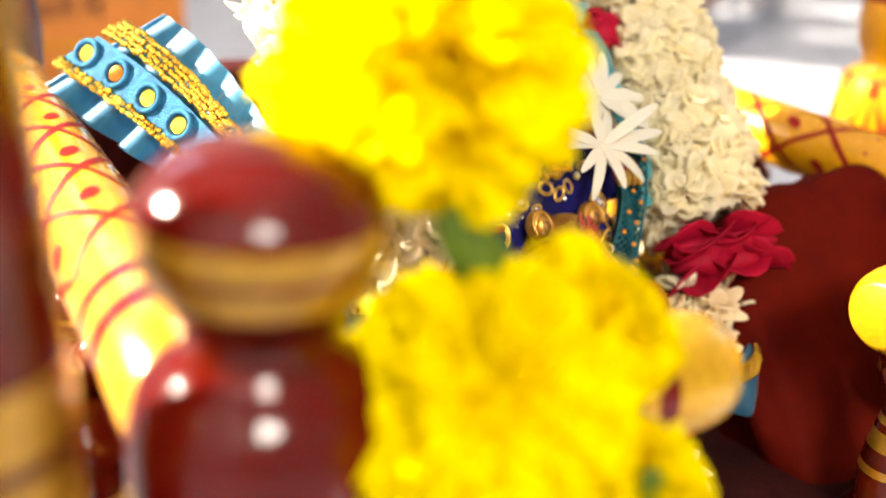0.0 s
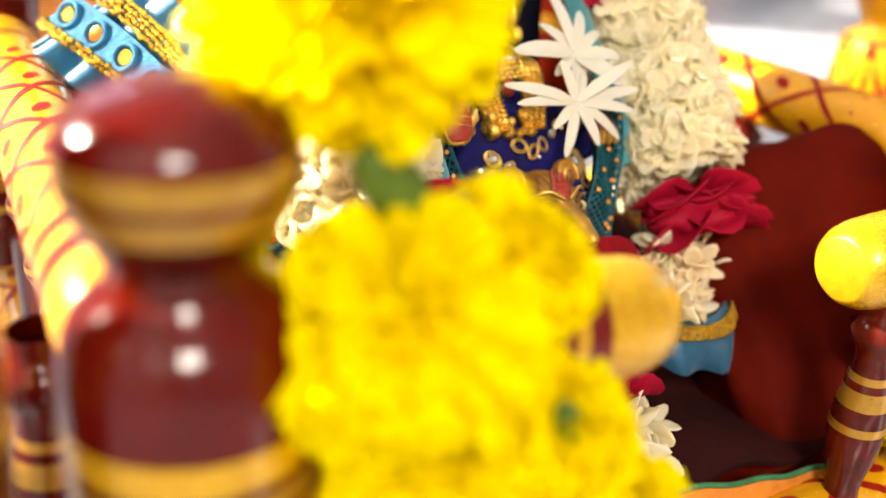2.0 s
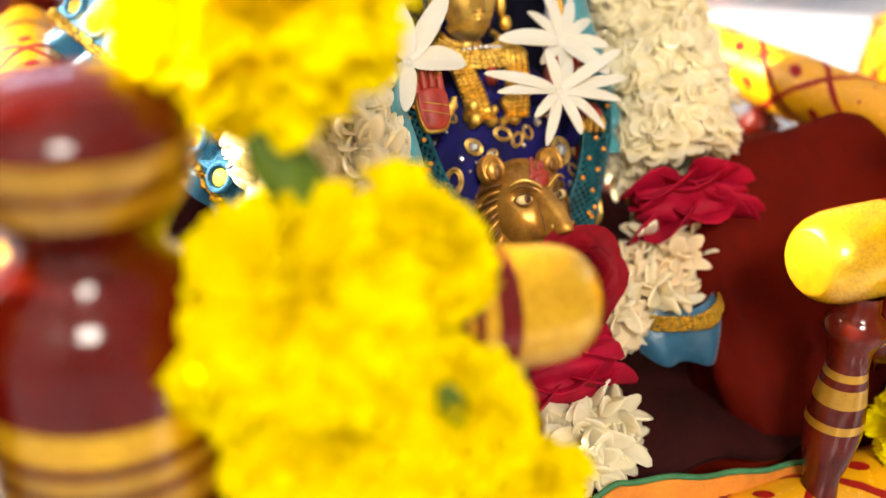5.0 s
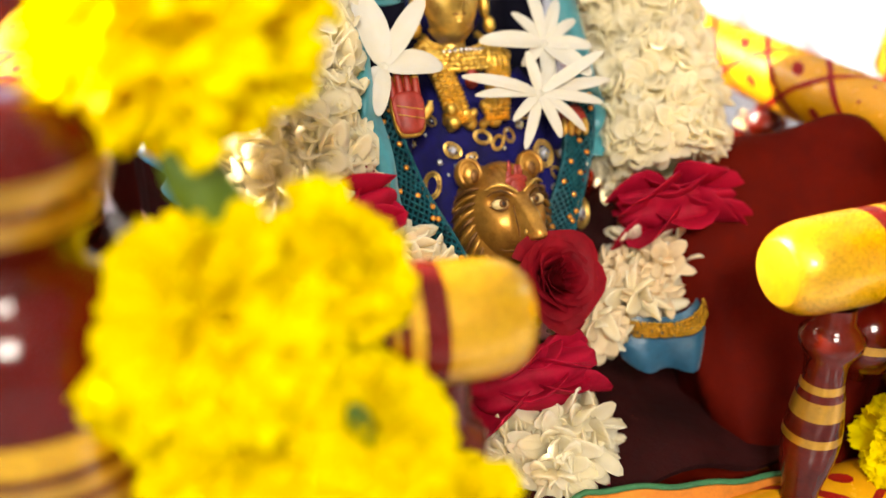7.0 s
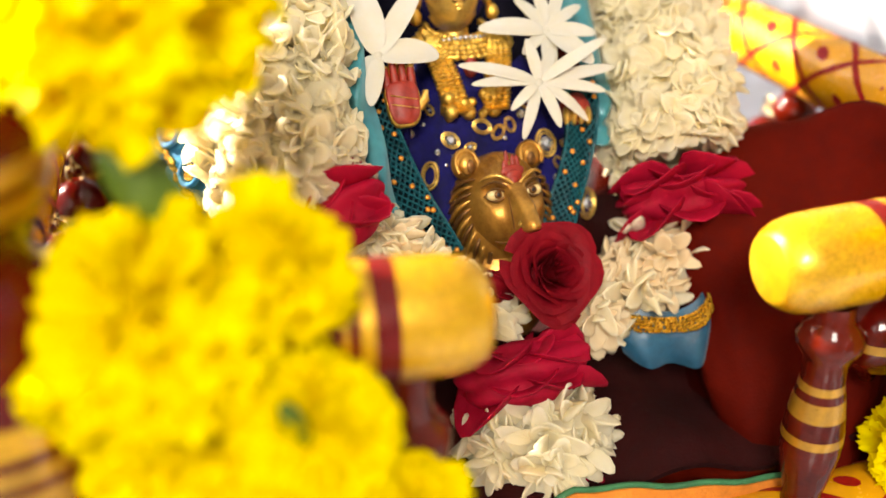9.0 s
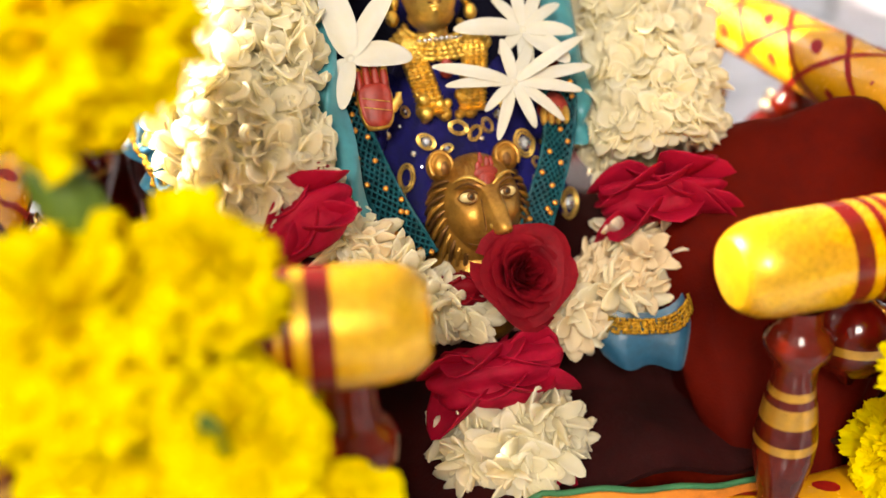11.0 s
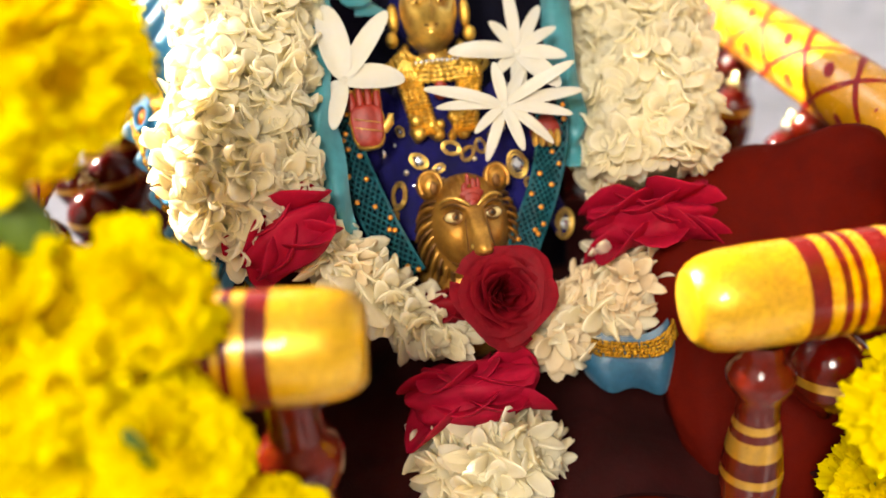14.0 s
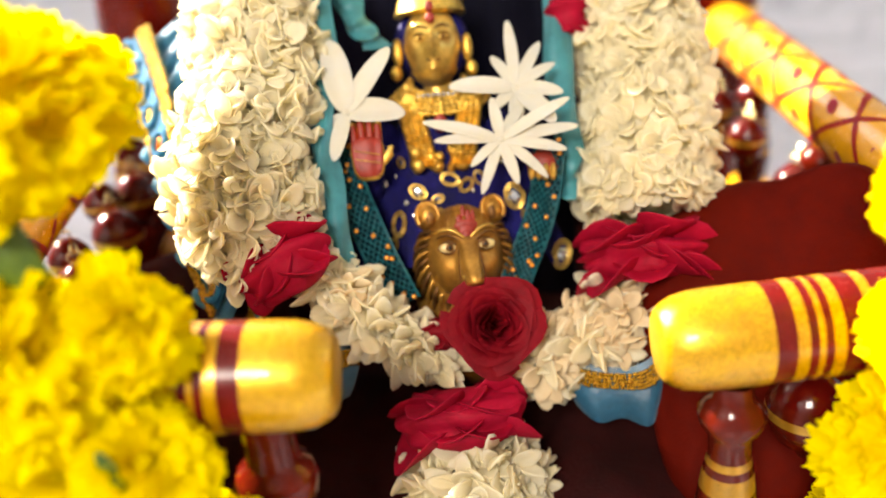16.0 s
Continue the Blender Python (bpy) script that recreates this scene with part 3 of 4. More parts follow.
    for c, half, mi in (((0, 0, -.0010), (.0080, .0030, .0106), 3), ((0, -.0014, -.0004), (.0074, .0026, .0098), 2)):
        for v in ball(bm, (0, 0, 0), 1.0, None, mi, 28, 20):
            q = [math.copysign(abs(t) ** .62, t) for t in v.co]
            v.co = pm @ Vector((c[0] + half[0] * q[0] * (1 + .10 * q[2]), c[1] + half[1] * q[1] - .0005 * math.cos(q[0] * 6), c[2] + half[2] * q[2]))
    for z in (-.001, .003):
        tube(bm, [pm @ Vector((-.006 + .0024 * q, -.0044, z - .0006 * q)) for q in range(6)], .00022, 6, 3)
    for k, (fx, fl) in enumerate(((-.0057, .0078), (-.0019, .0100), (.0019, .0096), (.0056, .0074))):
        base_p = pm @ Vector((fx, 0, .0068))
        tip = pm @ Vector((fx * 1.06, -.0004, .0078 + fl))
        tube(bm, [base_p, base_p.lerp(tip, .55), tip], [.0020, .0019, .0015], 10, 2)
        tube(bm, [base_p + Vector((0, .0012, 0)), tip + Vector((0, .0012, .0006))], [.0023, .0019], 10, 3)
        ball(bm, tip, (.0015, .0014, .0018), None, 0, 10, 6)
    tube(bm, [pm @ Vector((.0068, 0, -.003)), pm @ Vector((.0105, -.001, .0005)), pm @ Vector((.0112, -.001, .004))], [.0026, .0022, .0015], 10, 0)
    # second palm, partly behind blossoms
    qm = pose(.299, .352, .156, -30, 0, -10)
    ball(bm, (0, 0, 0), (.0078, .0045, .0078), qm, 2, 16, 10)
    for k in range(4):
        ball(bm, (-.005 + k * .0034, -.003, -.004), (.0019, .0030, .0045), qm, 0, 10, 6)
    ob = part("idol_statue", bm, [BRASS, BLUE_VELVET, RED_PAINT, GILT, BRASS_LINE_SHADE])
    return tagged(ob, "small seated brass idol with a raised red palm", "statue")


idol()


def lion():
    """A brass lion's head, chest and mane in one plain mesh."""
    bm = bmesh.new()
    m = pose(.2568, .3335, .1212, -24, 1, 6) @ Matrix.Scale(1.08, 4)
    g = lambda t, w: math.exp(-(t / w) ** 2)
    step = lambda t: max(0.0, min(1.0, t))
    # mane: a rounded mass of combed strands behind the face
    for v in ball(bm, (0, .006, -.004), (.0212, .0180, .0250), m, 0, 72, 48):
        p = m.inverted() @ v.co
        a = math.atan2(p.x, p.z + .004)
        v.co = m @ (p * (1 + .014 * math.sin(a * 46 + 3 * math.sin(p.y * 260))))
    # face
    for v in ball(bm, (0, 0, 0), (.0178, .0195, .0215), m, 0, 96, 72):
        p = m.inverted() @ v.co
        x, z, ax = p.x, p.z, abs(p.x)
        if p.y < 0:
            muzzle = .0095 * g(x, .0085) * g(z + .0120, .0070)
            bridge = .0090 * math.exp(-(x / .0046) ** 6) * step((.0080 - z) / .010) * step((z + .0150) / .003)
            brow = .0026 * g(z - .0078 - .20 * (ax - .004), .0018) * g(ax - .0075, .0060)
            sock = -.0028 * g(ax - .0082, .0038) * g(z - .0034, .0030)
            cheek = .0022 * g(ax - .0120, .0040) * g(z + .0055, .0055)
            mouth = -.0028 * g(z + .0162, .0010) * g(x, .0075)
            chin = .0050 * g(x, .0065) * g(z + .0195, .0030)
            hair = .0004 * math.sin(x * 2400) * step((z - .0115) / .003)
            comb = .0003 * math.sin(z * 2100 + ax * 700) * step((ax - .0125) / .003)
            p.y -= muzzle + bridge + brow + sock + cheek + mouth + chin + hair + comb
        v.co = m @ p
    for s in (-1, 1):
        # cupped ears, the shade of their hollows put in as darker brass
        ball(bm, (s * .0148, -.0010, .0178), (.0058, .0046, .0068), m, 0, 24, 16)
        ball(bm, (s * .0146, -.0048, .0174), (.0038, .0022, .0046), m, 0, 20, 12)
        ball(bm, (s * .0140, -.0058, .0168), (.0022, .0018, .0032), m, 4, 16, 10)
        tube(bm, [m @ Vector((s * .0148 + .0049 * math.cos(a), -.0046 + .0012 * math.sin(a), .0178 + .0060 * math.sin(a))) for a in (math.pi * (-.2 + 1.4 * q / 14) for q in range(15))], .0011, 8, 0)
        # almond eyes with dark rims and pale arched brows, strips of painted shade under the brows
        ball(bm, (s * .0082, -.0163, .0034), (.0042, .0018, .0024), m, 1, 20, 14)
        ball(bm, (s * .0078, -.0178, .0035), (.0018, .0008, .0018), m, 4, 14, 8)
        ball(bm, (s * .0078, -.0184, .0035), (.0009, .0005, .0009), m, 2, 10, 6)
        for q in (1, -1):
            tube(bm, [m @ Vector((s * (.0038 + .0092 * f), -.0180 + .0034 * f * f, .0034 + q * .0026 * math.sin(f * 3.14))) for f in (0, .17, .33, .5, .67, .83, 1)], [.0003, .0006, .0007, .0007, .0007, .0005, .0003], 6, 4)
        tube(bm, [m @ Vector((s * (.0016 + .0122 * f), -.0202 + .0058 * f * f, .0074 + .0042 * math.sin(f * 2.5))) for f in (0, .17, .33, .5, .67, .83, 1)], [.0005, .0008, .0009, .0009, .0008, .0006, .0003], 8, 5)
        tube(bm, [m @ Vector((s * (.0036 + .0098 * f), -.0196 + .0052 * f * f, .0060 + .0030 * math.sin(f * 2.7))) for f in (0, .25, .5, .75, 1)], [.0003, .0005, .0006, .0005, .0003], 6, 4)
        # creases beside the nose and round the cheek, their shade laid in as darker strips
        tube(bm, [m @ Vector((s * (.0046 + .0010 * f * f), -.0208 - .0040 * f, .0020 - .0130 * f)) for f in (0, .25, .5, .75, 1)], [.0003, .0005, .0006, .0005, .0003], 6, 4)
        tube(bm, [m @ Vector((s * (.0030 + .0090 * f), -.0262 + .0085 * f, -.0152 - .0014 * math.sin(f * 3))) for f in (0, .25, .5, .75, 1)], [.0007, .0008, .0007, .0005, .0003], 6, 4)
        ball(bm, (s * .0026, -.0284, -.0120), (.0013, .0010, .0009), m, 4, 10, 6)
        # strands of the mane along the cheeks, every other one in darker brass
        for k in range(11):
            a = .95 + .165 * k
            pts = [Vector((s * .0168 * math.sin(a), -.0085 + .0005 * k, .0190 * math.cos(a))), Vector((s * .0212 * math.sin(a + .05), -.0035, .0235 * math.cos(a + .06) - .002)), Vector((s * .0232 * math.sin(a + .12), .0050, .0270 * math.cos(a + .14) - .006))]
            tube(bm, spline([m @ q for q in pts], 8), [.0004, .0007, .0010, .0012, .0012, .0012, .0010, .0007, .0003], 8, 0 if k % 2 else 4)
    ball(bm, (0, -.0278, -.0092), (.0048, .0026, .0024), m, 5, 18, 12)
    # vermilion smear on the brow
    for zc, xc, w, h in ((.0075, 0, .0022, .0030), (.0100, .0002, .0036, .0030), (.0125, .0004, .0052, .0026), (.0138, -.0022, .0016, .0036), (.0150, .0020, .0014, .0042), (.0160, .0042, .0010, .0030), (.0172, .0002, .0012, .0040)):
        ball(bm, (xc, -.0186 + max(0, zc - .007) ** 2 * 62, zc), (w, .0008, h), m, 3, 16, 10)
    ball(bm, (0, .014, -.018), (.0230, .016, .026), m, 0, 24, 16)
    ball(bm, (0, .010, -.036), (.020, .016, .026), m, 0, 24, 16)
    ob = part("lion_statue", bm, [BRASS_OLD, EYE_WHITE, INK, RED_PAINT, BRASS_LINE_SHADE, BRASS])
    return tagged(ob, "brass lion head with a vermilion mark on its brow", "statue")


lion()

# velvet robe over the lap, with stones and loops of gold thread
robe = thing("velvet_robe", "royal blue velvet robe with rhinestones and gold loops", "robe")


def robe_point(u, v):
    """u from side to side, v from the lap's back to its lower edge."""
    a = math.pi * (u - 0.5) * 1.15
    r = 0.034 + 0.022 * v
    return Vector((.253 + r * 1.05 * math.sin(a), .378 - r * .50 * math.cos(a) - .016 * v, .166 - .062 * v + .006 * math.sin(u * 37) * v + .004 * math.sin(u * 19)))


part("cloth", sheet(bmesh.new(), 70, 24, robe_point, 0.0015), BLUE_VELVET, robe)
gem_me = finish("gem", lathe(bmesh.new(), [(0, 0, 0), (0, .0030, 0), (.0012, .0028, 0), (.0022, .0016, 0), (.0024, 0, 0)], 10), GEM, False)
loop_bm = bmesh.new()
tube(loop_bm, [(.0052 * math.cos(a), .0075 * math.sin(a), 0.0008) for a in (2 * math.pi * i / 18 for i in range(18))], .0007, 6, 0, True)
tube(loop_bm, [(.0036 * math.cos(a), .0056 * math.sin(a), 0.0010) for a in (2 * math.pi * i / 18 for i in range(18))], .0005, 6, 0, True)
loop_me = finish("gold_loop", loop_bm, BRASS)
rng = random.Random(11)
# place on the cloth, size of the stone, size of the gold loop round it, its turn
spots = [(.40, .40, .85, .62, .9), (.50, .23, 0, .62, 1.2), (.55, .27, 0, .55, -.9), (.65, .17, .80, 0, 0), (.70, .50, 1.15, .88, .2), (.717, .70, 0, .50, .6), (.70, .77, .70, 0, 0), (.35, .60, 0, .85, .1),
         (.333, .72, 0, .65, -.2), (.25, .23, .75, 0, 0), (.833, .93, 1.2, 1.0, -.5), (.317, 1.0, .80, .60, .4), (.367, .47, .5, 0, 0), (.733, .90, .6, 0, 0), (.60, .20, 0, .50, .3), (.80, .45, .7, .55, 0)]
spots += [(rng.uniform(.08, .92), rng.uniform(.1, .95), rng.uniform(.25, .5), rng.choice((0, 0, .4)), rng.uniform(0, 3)) for i in range(34)]
for u, v, stone, loop, spin in spots:
    p = robe_point(u, v)
    nrm = (robe_point(u + .01, v) - p).cross(robe_point(u, v + .02) - p).normalized()
    if nrm.y > 0:
        nrm = -nrm
    if stone:
        part("gem", gem_me, None, robe, at=aim(p + nrm * .0016, nrm, spin, stone))
    if loop:
        part("gold_loop", loop_me, None, robe, at=aim(p + nrm * .0014, nrm, spin, loop))

# necklaces
necklace = thing("gilt_necklace", "gilt braided necklace with a red stone pendant", "necklace")
nk = pose(0.251, 0.380, 0.148, -24, 0, 0)
for s in (-1, 1):
    for k in range(4):
        bm = bmesh.new()
        pts = spline([nk @ Vector((s * (.0165 - .001 * k), -.008, .040)), nk @ Vector((s * (.0140 + .0024 * (k - 1)), -.022, .030)), nk @ Vector((s * (.0105 + .0030 * (k - 1)), -.028, .015)), nk @ Vector((s * (.0075 + .0030 * (k - 1)), -.030, -.001))], 96)
        tube(bm, pts, [.0011 + .0013 * abs(math.sin(q * .82)) for q in range(97)], 8)
        part("braid", bm, GILT, necklace)
bm = bmesh.new()
for k in range(5):
    ring = [math.pi * (i / 90 * 1.2 - .1) for i in range(91)]
    tube(bm, [nk @ Vector(((.0140 + .0026 * k) * math.cos(a), -.006 - .015 * math.sin(a) - .0014 * k, .0430 - .0024 * k - .0085 * math.sin(a))) for a in ring], [.0008 + .0010 * abs(math.sin(q * .9)) for q in range(91)], 8)
part("collar", bm, GILT, necklace)
bm = bmesh.new()
ball(bm, nk @ Vector((0, -.027, .020)), (.0036, .002, .0048), None, 0, 16, 10)
part("pendant", bm, RED_PAINT, necklace, "red stone pendant")
rng = random.Random(3)
for i in range(24):
    bm = bmesh.new()
    ball(bm, (0, 0, 0), rng.uniform(.0018, .0040), None, 0, 12, 8)
    part("gilt_bead", bm, GILT, necklace, at=Matrix.Translation(nk @ Vector((-.003 + rng.uniform(-.012, .012), -.028 + rng.uniform(-.003, .003), .003 + rng.uniform(-.005, .005)))))
bm = bmesh.new()
for i in range(9):
    ball(bm, nk @ Vector((-.010 + .0025 * i, -.0195 - .004 * math.sin(i / 8 * math.pi), .0345)), .0012, None, 0, 10, 6)
part("rhinestone_row", bm, GEM, necklace, "row of clear rhinestones")


# net sashes
def sash(pts, width, label):
    ob = thing("net_sash", label, "sash", group="net sashes")
    line = spline(pts, 60)
    nu, nv = 22, 5
    bm = bmesh.new()

    def at(u, v):
        k = min(int(u * 60), 59)
        p = line[k].lerp(line[k + 1], u * 60 - k)
        d = (line[k + 1] - line[k]).normalized()
        s = d.cross(Vector((0, -0.8, 0.6))).normalized()
        n = s.cross(d)
        return p + s * width * (v - .5) + n * (.002 * math.sin(v * 5 + u * 9))

    for i in range(-nv, nu):
        for flip in (0, 1):
            pts = []
            for q in range(7):
                u, v = (i + nv * q / 6) / nu, (1 - q / 6 if flip else q / 6)
                if 0 <= u <= 1:
                    pts.append(at(u * .998, v))
            if len(pts) > 1:
                tube(bm, pts, .00050, 5)
    for v in (0.0, 1.0):
        tube(bm, [at(q / 40 * .998, v) for q in range(41)], .00075, 6)
    part("net", bm, TEAL_NET, ob)
    bm = bmesh.new()
    sheet(bm, 40, 6, lambda u, v: at(u, v) + Vector((0, .0034, -.0020)), .0006)
    part("lining", bm, DARK_TEAL, ob, "dark teal lining")
    rng = random.Random(7)
    for i in range(17):
        u, v = (i + rng.random()) / 17, rng.uniform(.10, .90)
        bm = bmesh.new()
        ball(bm, (0, 0, 0), (.0013, .0013, .0008), None, 0, 10, 6)
        part("sequin", bm, ORANGE_BEAD, ob, at=aim(at(u, v) + Vector((0, -.0012, .0006)), (0, -.8, .6)))
    return ob


DARK_TEAL = principled("dark_teal_cloth", (0.003, 0.018, 0.026), 0.7, var=0.3, scale=80, spec=0.1)
sash([(.2015, .356, .172), (.204, .346, .158), (.211, .335, .139), (.219, .325, .120), (.227, .317, .104)], .0150, "teal net sash dotted with orange sequins")
sash([(.3035, .356, .168), (.2995, .345, .147), (.293, .335, .130), (.284, .326, .114), (.278, .318, .103)], .0140, "teal net sash dotted with orange sequins")


NAVY = principled("dark_navy_velvet", (0.005, 0.005, 0.014), 0.8, var=0.3, scale=40, bump=0.4, bump_scale=400, spec=0.1)


# satin ribbons framing the idol
def ribbon(pts, width, depth, label, mat=None):
    line = spline(pts, 40)
    bm = bmesh.new()

    def at(u, v):
        k = min(int(u * 40), 39)
        p = line[k].lerp(line[k + 1], u * 40 - k)
        w = v - .5
        return p + Vector((width * w + .0012 * math.sin(u * 17 + v * 4), -depth * math.cos(w * math.pi) + .002 * math.sin(u * 23 + 2 * v), .0))
    sheet(bm, 60, 12, at, .001)
    ob = part("satin_ribbon", bm, mat or TURQ)
    return tagged(ob, label, "ribbon", "satin ribbons")


ribbon([(.195, .415, .240), (.196, .382, .210), (.194, .352, .184), (.1955, .337, .160), (.199, .320, .135), (.202, .312, .110)], .0135, .006, "turquoise satin ribbon edging the idol's drape")
ribbon([(.316, .430, .225), (.314, .398, .196), (.313, .367, .167), (.313, .358, .150), (.313, .354, .138)], .014, .006, "turquoise satin ribbon edging the idol's drape")
ribbon([(.205, .432, .236), (.212, .418, .216), (.222, .412, .205)], .014, .004, "teal satin fold behind the idol's shoulder", TURQ)


# dark velvet hung behind the idol
bm = bmesh.new()
sheet(bm, 40, 30, lambda u, v: Vector((.178 + .152 * u, .452 + .006 * math.sin(u * 21 + v * 3) + .03 * v, .02 + .30 * v)), .0015)
tagged(part("back_drape", bm, NAVY), "dark navy velvet drape hung behind the idol", "drape")


# pleated skirt hems of sky-blue satin
def pleated(name, outer, inner, label, lace=True, pleats=9):
    ob = thing(name, label, "cloth")
    o, i2 = spline(outer, 90), spline(inner, 90)

    def at(u, v):
        k = min(int(u * 90), 89)
        f = u * 90 - k
        a, b = o[k].lerp(o[k + 1], f), i2[k].lerp(i2[k + 1], f)
        p = a.lerp(b, v)
        n = (b - a).cross(o[k + 1] - o[k]).normalized()
        w = math.sin(u * pleats * 2 * math.pi)
        return p + n * (.0065 * math.copysign(abs(w) ** .6, w)) * (1 - .75 * v)
    part("satin", sheet(bmesh.new(), 180, 16, at, .001), SKY_SATIN, ob)
    if lace:
        up = (i2[45] - o[45]).cross(o[60] - o[30]).normalized()
        if up.dot(Vector((-.3, -.6, .7))) < 0:
            up = -up
        # flat lace band with mirrors, edged with two rows of sequins
        flat = lambda u, v: spl(o, u).lerp(spl(i2, u), v) + up * .009
        part("lace_band", sheet(bmesh.new(), 60, 4, lambda u, v: flat(u, .30 + .30 * v), .0012), LACE_BLUE, ob, "blue embroidered band")
        for v0, rows in ((.26, 2), (.66, 4)):
            bm = bmesh.new()
            rng = random.Random(int(v0 * 100))
            for q in range(90):
                for w in range(rows):
                    p = flat(q / 89 * .999, v0 + w * .045) + up * .0015 + Vector([rng.uniform(-.0006, .0006) for _ in range(3)])
                    bmesh.ops.create_icosphere(bm, subdivisions=1, radius=rng.uniform(.0012, .0022), matrix=Matrix.Translation(p))
            part("sequin_edging", bm, SEQUIN, ob, "gold sequin edging")
        for q in range(9):
            u = (q + .5) / 9
            bm = bmesh.new()
            lathe(bm, [(0, 0, 0), (.0002, .0042, 0), (.0012, .0040, 0), (.0016, 0, 0)], 18)
            mr = part("mirror", bm, ORANGE_MIRROR if q % 3 == 1 else SEQUIN, ob, at=aim(flat(u, .45) + up * .0014, up))
            bm = bmesh.new()
            tube(bm, [(.0062 * math.cos(a), .0062 * math.sin(a), .001) for a in (2 * math.pi * k / 20 for k in range(20))], .0014, 8, 0, True)
            part("mirror_rim", bm, LACE_BLUE, mr)
    return ob


def spl(line, u):
    n = len(line) - 1
    k = min(int(u * n), n - 1)
    return line[k].lerp(line[k + 1], u * n - k)


LACE_BLUE = principled("blue_lace", (0.020, 0.15, 0.30), 0.7, spec=0.15, var=0.3, scale=200, bump=0.8, bump_scale=900)
ORANGE_MIRROR = principled("orange_mirror", (0.80, 0.28, 0.05), 0.12, metal=0.9, var=0.2, scale=300)
pleated("pleated_skirt", [(.050, .505, .175), (.075, .450, .162), (.099, .397, .146), (.117, .352, .120), (.135, .318, .092)],
        [(.106, .472, .216), (.117, .436, .206), (.128, .396, .186), (.142, .358, .156), (.158, .330, .130)], "pleated sky-blue satin skirt with gold lace and mirrors")


# The skirt's satin again, a tealer hue and darkened for its shaded place.
HEM_SATIN_SHADED = principled("shaded_teal_satin", (0.006, 0.075, 0.14), 0.4, var=0.3, scale=60, bump=0.6, bump_scale=160, sheen=0.2)


def hem_flap(pts_top, drop, label):
    ob = thing("satin_hem", label, "cloth", group="satin hems")
    line = spline(pts_top, 40)
    f = lambda u, v: spl(line, .5 + (u - .5) * (1 - .22 * v)) + Vector(drop) * v * (1 - .30 * (2 * u - 1) ** 2 + .08 * math.sin(u * 11)) + Vector((0, -.005 * math.sin(v * 2.6) - .0025 * math.sin(u * 13) * v, .002 * math.sin(u * 9)))
    part("satin", sheet(bmesh.new(), 50, 14, f, .0012), HEM_SATIN_SHADED, ob)
    bm = bmesh.new()
    rng = random.Random(9)
    for q in range(46):
        for w in range(5):
            bmesh.ops.create_icosphere(bm, subdivisions=1, radius=rng.uniform(.0009, .0014), matrix=Matrix.Translation(f(q / 46, .12 + .05 * w) + Vector((rng.uniform(-.0005, .0005), -.0020, .0012))))
    part("sequin_trim", bm, SEQUIN, ob, "gold sequin trim")
    return ob


hem_flap([(.298, .304, .074), (.314, .294, .074), (.331, .291, .077), (.344, .294, .081), (.352, .308, .087)], (.001, -.008, -.027), "sky-blue satin hem with a gold sequin trim")
hem_flap([(.150, .330, .108), (.160, .312, .100), (.174, .304, .096), (.190, .304, .092), (.205, .306, .090)], (-.004, -.010, -.036), "sky-blue satin hem with a gold sequin trim")


# ---- flowers ----
def frill(bm, m, L, W, curl, amp, rng, mi):
    """A broad marigold petal whose outer edge is finely frilled and notched."""
    nu, nv = 6, 22
    p1, p2, p3 = rng.uniform(0, 6), rng.uniform(0, 6), rng.uniform(0, 6)
    g = []
    for i in range(nu + 1):
        u = i / nu
        w = W * (.30 + .70 * math.sin(u * math.pi / 2))
        row = []
        for j in range(nv + 1):
            v = j / nv * 2 - 1
            x = L * u * (1 - .16 * v * v) + amp * L * u ** 3 * (.60 * math.sin(v * 7 + p2) + .45 * math.sin(v * 17 + p3) + .40 * math.sin(v * 31 + p1))
            z = .10 * W * v * v * u - curl * L * u ** 2.2 + amp * L * u * u * (1.3 * math.sin(v * 5 + p1) + .6 * math.sin(v * 13 + p2) + .35 * u * math.sin(v * 27 + p3))
            row.append(bm.verts.new(m @ Vector((x, w * v * .5, z))))
        g.append(row)
    for i in range(nu):
        for j in range(nv):
            bm.faces.new((g[i][j], g[i + 1][j], g[i + 1][j + 1], g[i][j + 1])).material_index = mi


